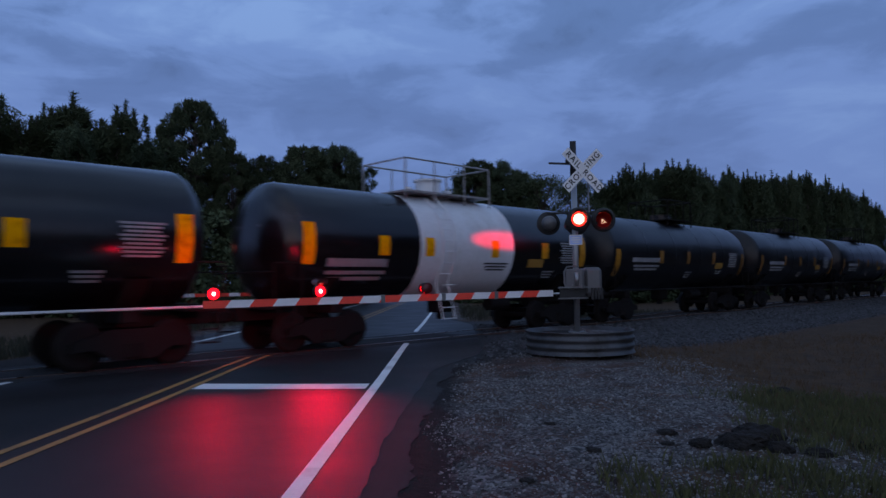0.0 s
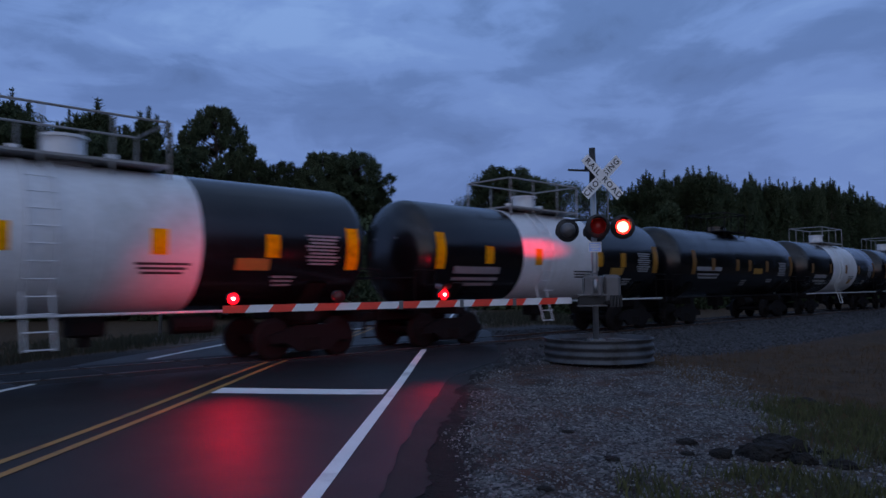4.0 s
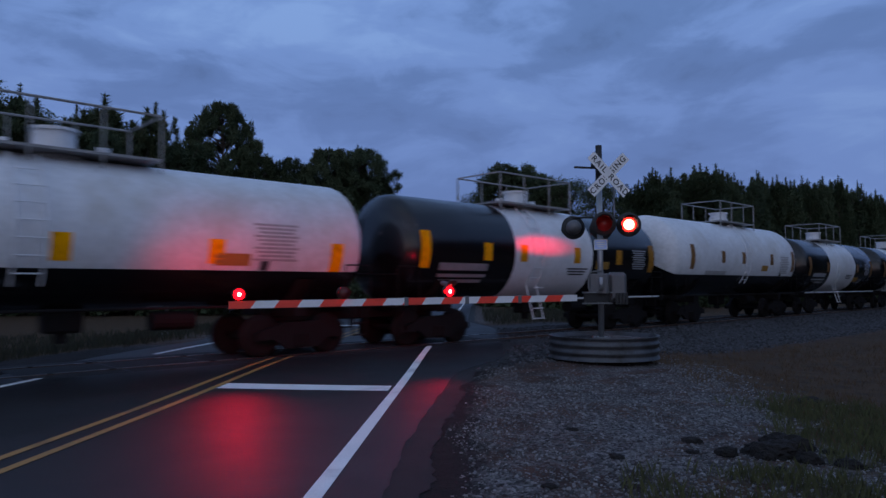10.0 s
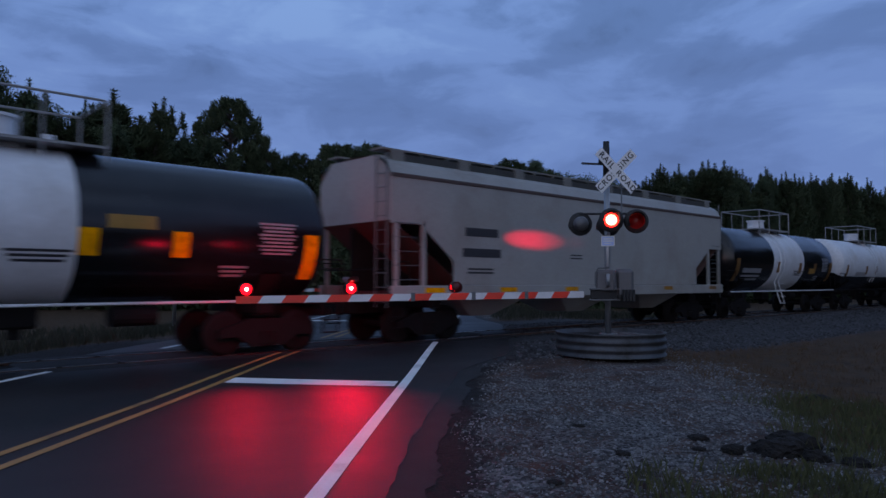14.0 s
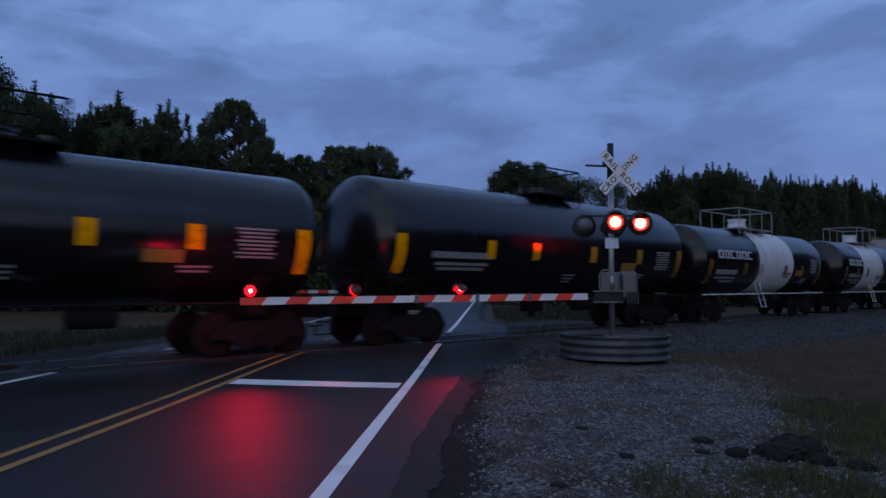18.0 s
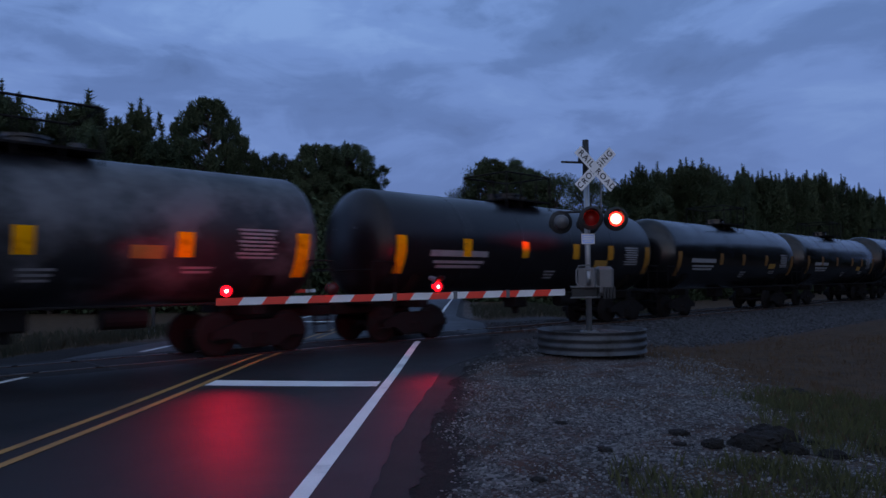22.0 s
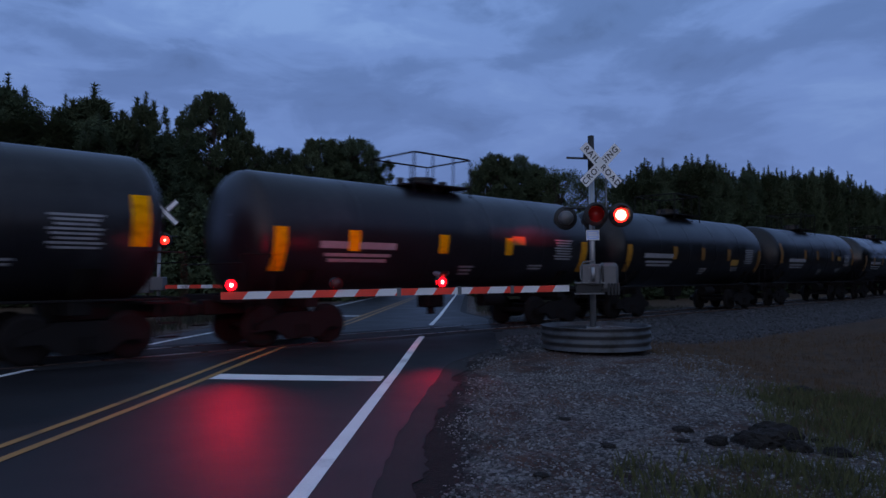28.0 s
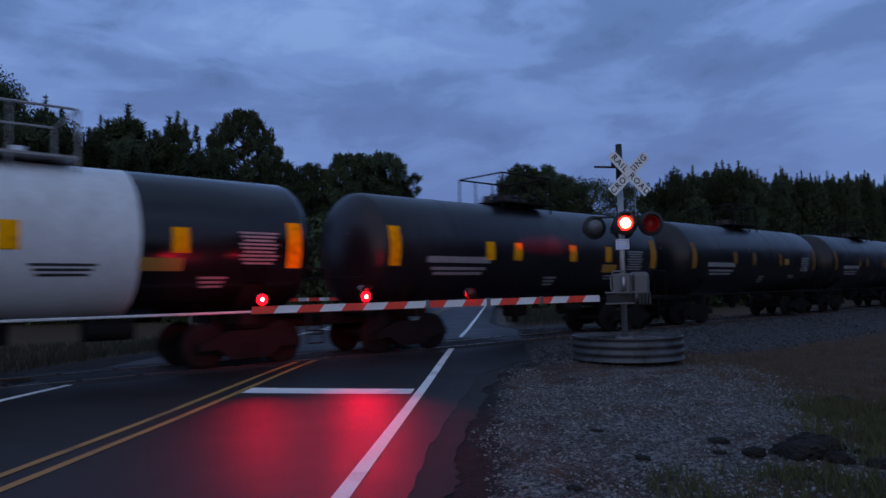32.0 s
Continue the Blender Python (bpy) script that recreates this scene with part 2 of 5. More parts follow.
M_BOARD = mat("grey_roof_grating", (0.17, 0.165, 0.145), 0.6, vary=0.25, scale=2, fine=25, bump=0.1)
M_BOARD_DARK = mat("dark_roof_steel", (0.045, 0.044, 0.038), 0.7, vary=0.3, scale=2, fine=25)
M_CHORD = mat("rusty_roof_trim", (0.075, 0.050, 0.044), 0.7, vary=0.3, scale=2, fine=20)
M_CABINET = mat("grey_cabinet_paint", (0.125, 0.125, 0.130), 0.5, 0.2, vary=0.12, scale=4)

# ---- mesh helpers ----


def link(name, bm, material, parent=None, smooth=False):
    me = bpy.data.meshes.new(name)
    bm.to_mesh(me)
    bm.free()
    for m in material if isinstance(material, (list, tuple)) else [material]:
        me.materials.append(m)
    if smooth:
        me.polygons.foreach_set("use_smooth", [True] * len(me.polygons))
    ob = new(name, me)
    if parent:
        ob.parent = parent
    return ob


def part(name, bm, material, parent, label="", at=None, smooth=False):
    ob = link(name, bm, material, parent, smooth)
    if at is not None:
        ob.matrix_basis = at
    return tagged(ob, label)


def again(ob, at):
    """Another part on the same mesh under the same thing."""
    o = ob.copy()
    scene.collection.objects.link(o)
    o.parent = ob.parent
    o.matrix_basis = at
    return o


def box(bm, cx, cy, cz, sx, sy, sz, m=None, mi=0, bevel=0.0):
    vs = bmesh.ops.create_cube(bm, size=1, matrix=(m or Matrix()) @ Matrix.Translation((cx, cy, cz)) @ Matrix.Diagonal((sx, sy, sz, 1)))["verts"]
    fs = {f for v in vs for f in v.link_faces}
    for f in fs:
        f.material_index = mi
    if bevel:
        es = {e for v in vs for e in v.link_edges}
        bmesh.ops.bevel(bm, geom=list(es), offset=bevel, segments=1, affect="EDGES")
    return bm


def cyl(bm, p, q, r, r2=None, seg=10, mi=0, caps=True):
    p, q = Vector(p), Vector(q)
    a = q - p
    m = Matrix.Translation((p + q) / 2) @ a.to_track_quat("Z", "Y").to_matrix().to_4x4()
    vs = bmesh.ops.create_cone(bm, cap_ends=caps, segments=seg, radius1=r, radius2=r if r2 is None else r2, depth=a.length, matrix=m)["verts"]
    for f in {f for v in vs for f in v.link_faces}:
        f.material_index = mi
    return bm


def tube(bm, pts, r, seg=6):
    """One bent tube through points."""
    pts = [Vector(p) for p in pts]
    rings = []
    for i, p in enumerate(pts):
        d = (pts[min(i + 1, len(pts) - 1)] - pts[max(i - 1, 0)]).normalized()
        u = d.cross(Vector((0.31, 0.27, 0.91))).normalized()
        w = d.cross(u)
        rings.append([bm.verts.new(p + (u * math.cos(a) + w * math.sin(a)) * r) for a in [2 * math.pi * k / seg for k in range(seg)]])
    for a, b in zip(rings, rings[1:]):
        for k in range(seg):
            bm.faces.new((a[k], a[(k + 1) % seg], b[(k + 1) % seg], b[k]))
    bm.faces.new(rings[0][::-1]), bm.faces.new(rings[-1])
    return bm


def lathe(bm, prof, seg=32, axis="X", mi=0, arc=(0, 2 * math.pi), shift=(0, 0, 0)):
    """Turns a profile of (along, radius) round an axis."""
    full = abs(arc[1] - arc[0] - 2 * math.pi) < 1e-6
    n = seg if full else seg + 1
    rings = []
    for a, r in prof:
        ring = []
        for i in range(n):
            w = arc[0] + (arc[1] - arc[0]) * i / seg
            c, s = r * math.cos(w), r * math.sin(w)
            co = (a, c, s) if axis == "X" else (c, a, s) if axis == "Y" else (c, s, a)
            ring.append(bm.verts.new((co[0] + shift[0], co[1] + shift[1], co[2] + shift[2])))
        rings.append(ring)
    for r0, r1 in zip(rings, rings[1:]):
        for i in range(n if full else n - 1):
            j = (i + 1) % n
            f = bm.faces.new((r0[i], r0[j], r1[j], r1[i]))
            f.material_index = mi
            f.smooth = True
    return rings


def B():
    return bmesh.new()


def thing(name, m=None, label="", category="", group=""):
    ob = new(name)
    ob.empty_display_size = 0.3
    if m is not None:
        ob.matrix_basis = m
    return tagged(ob, label, category, group)


def at_track(s, side=0.0, z=0.0):
    """A pose beside the track: x along the train's way, y away from the camera."""
    q = TRACK + side
    return pose(NX * q + DX * s, NY * q + DY * s, z, 0, 0, 90 - math.degrees(THETA))


def smooth01(v):
    v = min(1.0, max(0.0, v))
    return v * v * (3 - 2 * v)

# ---- ground, road, track ----
ROAD_MID = -4.55


def across(x, y):
    return NX * x + NY * y


def road_z(x, y):
    return 0.052 * smooth01((6.2 - abs(across(x, y) - TRACK)) / 4.4)


def road_right(y):
    flare = 1.15 * smooth01((y - 12.5) / 4.5) * smooth01((34 - y) / 8)
    return -0.76 + 0.26 * smooth01((y - 7) / 6) + flare + 0.05 * noise.noise((0.0, y * 1.3, 3.0)) + 0.04 * noise.noise((0.0, y * 5, 8.0))


def road_left(y):
    return -8.55 - 0.25 * smooth01((y - 6) / 4) * smooth01((26 - y) / 8) + 0.06 * noise.noise((5.0, y * 1.3, 3.0))


def ground_z(x, y):
    dq = abs(across(x, y) - TRACK)
    base = -0.05 - 0.40 * smooth01((x - 2.8) / 5.5) - 0.35 * smooth01((-x - 9.6) / 5.0)
    base += 0.05 * noise.noise((x * 0.35, y * 0.35, 0.0)) + 0.018 * noise.noise((x * 1.7, y * 1.7, 4.0))
    far = smooth01((math.hypot(x, y) - 40) / 60)
    base += far * 0.4 * noise.noise((x * 0.02, y * 0.02, 9.0))
    bank = 0.0 + 0.012 * noise.noise((x * 2, y * 2, 1.0))
    k = smooth01((4.6 - dq) / 2.7)
    z = base + (bank - base) * k
    # the roadbed under the asphalt
    side = max(road_left(y) - x, x - road_right(y))
    k = smooth01(1 - side / 0.9) if side > 0 else 1.0
    rz = road_z(x, y) - (0.05 if side < -0.12 else 0.03)
    if dq < 2.2 and side < 0:
        rz -= 0.12
    return z + (rz - z) * k


def spread(lo, hi, mid, fine, n):
    """Grid lines, close round mid and wide apart far off."""
    a, b = math.asinh((lo - mid) / fine), math.asinh((hi - mid) / fine)
    return [mid + fine * math.sinh(a + (b - a) * i / n) for i in range(n + 1)]


def ground_material():
    m = bpy.data.materials.new("gravel_dirt_and_grass")
    m.use_nodes = True
    nt = m.node_tree
    N, L = nt.nodes.new, nt.links.new
    b = nt.nodes["Principled BSDF"]
    b.inputs["Roughness"].default_value = 0.92
    b.inputs["Specular IOR Level"].default_value = 0.25
    co = N("ShaderNodeTexCoord")
    P = co.outputs["Object"]

    def nz(scale, detail=6, rough=0.6):
        n = N("ShaderNodeTexNoise")
        n.inputs["Scale"].default_value, n.inputs["Detail"].default_value, n.inputs["Roughness"].default_value = scale, detail, rough
        L(P, n.inputs["Vector"])
        return n.outputs["Fac"]

    def ramp(fac, *stops):
        r = N("ShaderNodeValToRGB")
        e = r.color_ramp.elements
        for i, (pos, c) in enumerate(stops):
            if i < 2:
                e[i].position, e[i].color = pos, (*c, 1)
            else:
                k = e.new(pos)
                k.color = (*c, 1)
        L(fac, r.inputs["Fac"])
        return r.outputs["Color"]

    def mixc(fac, a, c):
        x = N("ShaderNodeMix")
        x.data_type = "RGBA"
        L(fac, x.inputs[0]), L(a, x.inputs[6]), L(c, x.inputs[7])
        return x.outputs[2]

    def mrange(v, lo, hi):
        r = N("ShaderNodeMapRange")
        r.inputs["From Min"].default_value, r.inputs["From Max"].default_value = lo, hi
        L(v, r.inputs["Value"])
        return r.outputs[0]

    def math2(op, a, c):
        x = N("ShaderNodeMath")
        x.operation = op
        for i, v in enumerate((a, c)):
            if isinstance(v, (int, float)):
                x.inputs[i].default_value = v
            else:
                L(v, x.inputs[i])
        return x.outputs[0]

    vor = N("ShaderNodeTexVoronoi")
    vor.inputs["Scale"].default_value = 26
    L(P, vor.inputs["Vector"])
    stones = ramp(vor.outputs["Color"], (0.25, (0.018, 0.017, 0.017)), (0.80, (0.225, 0.214, 0.210)))
    soil = ramp(nz(1.2), (0.35, (0.028, 0.018, 0.014)), (0.65, (0.100, 0.052, 0.036)))
    patches = mrange(nz(0.9, 8, 0.7), 0.42, 0.58)
    grass = ramp(nz(3.0), (0.3, (0.036, 0.022, 0.011)), (0.7, (0.092, 0.053, 0.026)))
    sep = N("ShaderNodeSeparateXYZ")
    L(P, sep.inputs[0])
    x, y = sep.outputs["X"], sep.outputs["Y"]
    q = math2("ADD", math2("MULTIPLY", x, NX), math2("MULTIPLY", y, NY))
    off = math2("ABSOLUTE", math2("SUBTRACT", q, TRACK), 0)
    wob = math2("MULTIPLY", math2("SUBTRACT", nz(0.5, 6), 0.5), 5.0)
    right = math2("SUBTRACT", x, math2("ADD", 4.2, math2("MULTIPLY", y, -0.02)))
    turf = mrange(math2("ADD", right, wob), -0.5, 0.9)
    near_turf = math2("MULTIPLY", mrange(math2("ADD", x, math2("MULTIPLY", wob, 0.25)), 1.3, 2.0), mrange(math2("ADD", y, wob), 7.0, 6.2))
    turf = math2("MAXIMUM", turf, near_turf)
    left = mrange(math2("ADD", math2("MULTIPLY", x, -1), wob), 9.6, 10.8)
    green = math2("MAXIMUM", turf, left)
    # a strip of bare reddish soil lies along the foot of the ballast
    strip = math2("MULTIPLY", mrange(math2("ADD", off, math2("MULTIPLY", wob, 0.35)), 7.3, 6.3), 0.95)
    gravel = mixc(math2("MAXIMUM", patches, strip), stones, soil)
    ballast = mrange(math2("ADD", off, math2("MULTIPLY", wob, 0.25)), 6.1, 5.2)
    green = math2("MULTIPLY", green, math2("SUBTRACT", 1.0, ballast))
    beyond = mrange(math2("SUBTRACT", q, TRACK), 5.0, 6.5)
    roadside = mrange(math2("ABSOLUTE", math2("ADD", x, -ROAD_MID), 0), 4.6, 6.0)
    green = math2("MAXIMUM", green, math2("MULTIPLY", beyond, roadside))
    bed = ramp(vor.outputs["Color"], (0.0, (0.014, 0.014, 0.015)), (1.0, (0.085, 0.084, 0.088)))
    gravel = mixc(mrange(math2("ADD", off, math2("MULTIPLY", wob, 0.25)), 5.8, 4.9), gravel, bed)
    # a dark strip of earth lies against the asphalt's edge
    shift = math2("MULTIPLY", mrange(y, 12.5, 17.0), 1.15)
    beside = math2("ADD", math2("SUBTRACT", x, shift), math2("MULTIPLY", math2("SUBTRACT", nz(2.2, 6), 0.5), 0.9))
    rim = math2("MULTIPLY", mrange(beside, 0.16, -0.10), mrange(y, 20.0, 18.0))
    earth = ramp(nz(6.0), (0.3, (0.008, 0.007, 0.007)), (0.7, (0.022, 0.018, 0.017)))
    L(mixc(rim, mixc(green, gravel, grass), earth), b.inputs["Base Color"])
    h = math2("ADD", math2("MULTIPLY", vor.outputs["Distance"], 0.6), nz(45, 4))
    bp = N("ShaderNodeBump")
    bp.inputs["Strength"].default_value, bp.inputs["Distance"].default_value = 0.9, 0.03
    L(h, bp.inputs["Height"])
    L(bp.outputs[0], b.inputs["Normal"])
    return m


M_GROUND = ground_material()


def sheet(name, xs, ys, zf, material, parent=None):
    """A sheet over grid lines; xs may be a function of y."""
    verts, faces = [], []
    for y in ys:
        row = xs(y) if callable(xs) else xs
        verts += [(x, y, zf(x, y)) for x in row]
        n = len(row)
    for j in range(len(ys) - 1):
        for i in range(n - 1):
            a = j * n + i
            faces.append((a, a + 1, a + n + 1, a + n))
    me = bpy.data.meshes.new(name)
    me.from_pydata(verts, [], faces)
    me.materials.append(material)
    me.polygons.foreach_set("use_smooth", [True] * len(me.polygons))
    ob = new(name, me)
    ob.parent = parent
    return ob


ground = tagged(sheet("ground", spread(-900, 900, -0.5, 5.0, 260), spread(-300, 1500, 12, 5.0, 260), ground_z, M_GROUND),
                "gravel shoulder, ballast and rough grass beside the road", "ground", kind="structure")


def road_rows(y):
    a, b = road_left(y), road_right(y)
    return [a + (b - a) * i / 24 for i in range(25)]


ROAD_YS = [-30 + 1.5 * i for i in range(20)] + [0.15 * i for i in range(300)] + [45 + 6 * i for i in range(60)]
road = tagged(sheet("road", road_rows, ROAD_YS, lambda x, y: road_z(x, y) + 0.002 * noise.noise((x, y, 0)), M_ASPHALT),
              "dark damp two-lane asphalt road over a level crossing", "road", kind="structure")
# drip edge that gives the asphalt its thickness
verge = tagged(sheet("asphalt_verge", lambda y: [road_right(y) - 0.02 + k * (0.34 + 0.16 * noise.noise((2.0, y * 0.9, 1.0)) + 0.10 * noise.noise((2.0, y * 4, 1.0))) / 4 for k in range(5)], ROAD_YS[0:330],
                     lambda x, y: max(ground_z(x, y) + 0.012 - 0.03 * max(0.0, x - road_right(y) - 0.25), road_z(x, y) - 0.002 - 0.25 * max(0.0, x - road_right(y))), M_ASPHALT_EDGE),
               "broken dark edge of the asphalt", "road edge", kind="structure")


def line(name, x0, x1, y0, y1, material, label, skew=0.0, step=0.3):
    n = max(2, int((y1 - y0) / step))
    ys = [y0 + (y1 - y0) * i / n for i in range(n + 1)]
    k = max(1, int((x1 - x0) / 0.3))
    ob = sheet(name, lambda y: [x0 + (x1 - x0) * i / k for i in range(k + 1)], ys, lambda x, y: road_z(x, y) + 0.0065, material)
    if skew:
        for v in ob.data.vertices:
            v.co.y += skew * (v.co.x - x0)
    return tagged(ob, label, "road marking", kind="structure")


def y_at(x, q):
    return (q - NX * x) / NY


for x in (-1.30, -7.72):
    line("edge_line", x - 0.075, x + 0.075, -20, y_at(x, 13.9), M_WHITE_LINE, "white painted road edge line")
    line("edge_line", x - 0.075, x + 0.075, y_at(x, 16.9), 120, M_WHITE_LINE, "white painted road edge line")
for x in (-4.29, -4.63):
    line("centre_line", x - 0.055, x + 0.055, -20, y_at(x, 14.2), M_YELLOW_LINE, "one of the double yellow centre lines")
    line("centre_line", x - 0.055, x + 0.055, y_at(x, 16.9), 120, M_YELLOW_LINE, "one of the double yellow centre lines")
line("stop_line", -4.22, -1.43, 11.12, 11.66, M_WHITE_LINE, "broad white stop line across the lane", skew=-0.03)
line("stop_line", -7.8, -4.72, 29.2, 29.75, M_WHITE_LINE, "broad white stop line beyond the track")

# rails, ties and crossing panels
track = tagged(thing("railway_track", at_track(0, 0, 0)), "single standard-gauge track on ballast", "railway track", kind="structure")


def rail_mesh():
    bm = B()
    prof = [(-0.07, 0), (0.07, 0), (0.07, 0.012), (0.012, 0.03), (0.012, 0.125), (0.036, 0.138), (0.036, 0.168), (0.028, 0.175),
            (-0.028, 0.175), (-0.036, 0.168), (-0.036, 0.138), (-0.012, 0.125), (-0.012, 0.03), (-0.07, 0.012)]
    a = [bm.verts.new((-120, y, z)) for y, z in prof]
    b = [bm.verts.new((420, y, z)) for y, z in prof]
    k = len(prof)
    for i in range(k):
        f = bm.faces.new((a[i], a[(i + 1) % k], b[(i + 1) % k], b[i]))
        f.material_index = 1 if i in (6, 7, 8) else 0
    bmesh.ops.recalc_face_normals(bm, faces=bm.faces)
    return bm


r1 = part("rail", rail_mesh(), [M_RAIL_SIDE, M_TREAD], track, "steel rail with a bright running surface", pose(0, -0.755, RAIL - 0.175))
again(r1, pose(0, 0.755, RAIL - 0.175))
tie = part("tie", box(B(), 0, 0, 0, 0.22, 2.6, 0.17, bevel=0.012), M_TIE, track, at=pose(-14, 0, RAIL - 0.26))
for i in range(1, 175):
    s = -14 + 0.5 * i
    if 3.0 < s < 16.6:
        continue
    again(tie, pose(s, random.uniform(-0.04, 0.04), RAIL - 0.26, 0, 0, random.uniform(-1.2, 1.2)))
pan = part("crossing_panel", box(B(), 0, 0, 0, 1.78, 1.36, 0.14, bevel=0.02), M_ASPHALT_EDGE, track, "dark rubber crossing panel", pose(3.9, 0, RAIL - 0.085))
for i in range(1, 7):
    again(pan, pose(3.9 + 1.8 * i, 0, RAIL - 0.085))
fld = part("field_panel", box(B(), 0, 0, 0, 1.78, 0.62, 0.14, bevel=0.02), M_ASPHALT_EDGE, track, "dark rubber crossing panel", pose(3.9, -1.12, RAIL - 0.085))
for i in range(7):
    if i:
        again(fld, pose(3.9 + 1.8 * i, -1.12, RAIL - 0.085))
    again(fld, pose(3.9 + 1.8 * i, 1.12, RAIL - 0.085))


def stones(name, count, place, size, material, label, category, seed):
    """Loose angular stones, each a bent box, in one mesh."""
    rnd = random.Random(seed)
    verts, faces = [], []
    base = [(-1, -1, -1), (1, -1, -1), (1, 1, -1), (-1, 1, -1), (-0.7, -0.7, 1), (0.7, -0.7, 1), (0.7, 0.7, 1), (-0.7, 0.7, 1)]
    quads = [(0, 3, 2, 1), (4, 5, 6, 7), (0, 1, 5, 4), (1, 2, 6, 5), (2, 3, 7, 6), (3, 0, 4, 7)]
    for _ in range(count):
        p = place(rnd)
        if p is None:
            continue
        x, y = p
        z = ground_z(x, y)
        r = size(rnd)
        k = len(verts)
        w = rnd.uniform(0, 6.28)
        c, s = math.cos(w), math.sin(w)
        sx, sy, sz = r * rnd.uniform(0.7, 1.3), r * rnd.uniform(0.5, 1.0), r * rnd.uniform(0.25, 0.55)
        tip = rnd.uniform(-0.35, 0.35)
        for a, b, h in base:
            a, b, h = a * sx * rnd.uniform(0.7, 1.1), b * sy * rnd.uniform(0.7, 1.1), h * sz * rnd.uniform(0.75, 1.1)
            h += a * tip
            verts.append((x + a * c - b * s, y + a * s + b * c, z + sz * 0.55 + h))
        faces += [tuple(k + i for i in f) for f in quads]
    me = bpy.data.meshes.new(name)
    me.from_pydata(verts, [], faces)
    me.materials.append(material)
    return tagged(new(name, me), label, category, kind="stuff")


def stone_material(name, color):
    m = mat(name, color, 0.85, vary=0.3, scale=5, fine=60, bump=0.2)
    nt = m.node_tree
    b = nt.nodes["Principled BSDF"]
    old = b.inputs["Base Color"].links[0].from_socket
    g, r, s = nt.nodes.new("ShaderNodeNewGeometry"), nt.nodes.new("ShaderNodeMapRange"), nt.nodes.new("ShaderNodeVectorMath")
    s.operation = "SCALE"
    r.inputs["To Min"].default_value, r.inputs["To Max"].default_value = 0.35, 2.1
    few = nt.nodes.new("ShaderNodeMath")
    few.operation = "POWER"
    few.inputs[1].default_value = 1.8
    nt.links.new(g.outputs["Random Per Island"], few.inputs[0])
    nt.links.new(few.outputs[0], r.inputs["Value"])
    nt.links.new(old, s.inputs[0])
    nt.links.new(r.outputs[0], s.inputs["Scale"])
    nt.links.new(s.outputs["Vector"], b.inputs["Base Color"])
    return m


M_STONE = stone_material("crushed_stone", (0.125, 0.120, 0.119))
M_BALLAST = stone_material("dark_ballast_stone", (0.050, 0.050, 0.054))


def gravel_place(rnd):
    y = 2.5 + 17 * rnd.random() ** 1.25
    x = rnd.uniform(-0.5, 6.5)
    rim = x - road_right(y) - 0.42 - 0.30 * noise.noise((x, y * 0.8, 5.0))
    if rim < 0 or (rim < 0.35 and rnd.random() > rim / 0.35 + 0.1) or across(x, y) > TRACK - 4.6 + 1.5 * noise.noise((x * 0.5, y * 0.5, 4.0)):
        return None
    patch = noise.noise((x * 0.55, y * 0.55, 7.0)) + 0.6 * noise.noise((x * 1.6, y * 1.6, 2.0))
    bare = across(x, y) + 1.2 * noise.noise((x * 0.4, y * 0.4, 1.0)) - (TRACK - 7.4)
    if 0 < bare < 1.9 and x > 0.8 and rnd.random() < 0.85:
        return None
    limit = 0.30 - 0.30 * max(0, x - 3.0 - 0.05 * y)
    return (x, y) if patch + rnd.uniform(-0.35, 0.35) < limit else None


def bed_place(rnd):
    s = -16 + 95 * rnd.random() ** 1.3
    dq = rnd.uniform(-5.5, 3.3)
    if 2.6 < s < 17.0 and dq > -2.4:
        return None
    if s < 2.6 and dq < -1.6:
        return None
    q = TRACK + dq
    x, y = NX * q + DX * s, NY * q + DY * s
    return (x, y) if x > road_right(y) + 0.1 or x < road_left(y) - 0.1 else None


stones("gravel", 98000, gravel_place, lambda r: 0.007 + 0.017 * r.random() ** 3.2, M_STONE, "loose pale crushed stone on the road shoulder", "gravel", 3)


def grass(name, count, place, color, label, seed, tall):
    """Single blades, thin and bent, in one mesh."""
    rnd = random.Random(seed)
    verts, faces = [], []
    for _ in range(count):
        p = place(rnd)
        if p is None:
            continue
        x, y = p
        z = ground_z(x, y) - 0.01
        for _ in range(3):
            h = tall * rnd.uniform(0.35, 1.0)
            w, b = rnd.uniform(0, 6.283), rnd.uniform(0, 6.283)
            ox, oy = rnd.gauss(0, 0.03), rnd.gauss(0, 0.03)
            wx, wy = 0.004 * math.cos(w), 0.004 * math.sin(w)
            bx, by = h * 0.35 * math.cos(b), h * 0.35 * math.sin(b)
            k = len(verts)
            verts += [(x + ox - wx, y + oy - wy, z), (x + ox + wx, y + oy + wy, z), (x + ox + bx * 0.35 + wx * 0.8, y + oy + by * 0.35 + wy * 0.8, z + h * 0.6), (x + ox + bx, y + oy + by, z + h)]
            faces += [(k, k + 1, k + 2), (k, k + 2, k + 3)]
    me = bpy.data.meshes.new(name)
    me.from_pydata(verts, [], faces)
    me.materials.append(color)
    return tagged(new(name, me), label, "grass", kind="stuff")


M_GRASS = mat("green_grass", (0.070, 0.074, 0.024), 0.8, vary=0.5, scale=1.5, fine=12, bump=0)
M_FAR_GRASS = mat("dull_rank_grass", (0.034, 0.035, 0.018), 0.85, vary=0.5, scale=1.5, fine=12, bump=0)
M_DRY = mat("dry_grass", (0.098, 0.060, 0.030), 0.85, vary=0.5, scale=1.2, fine=12, bump=0)


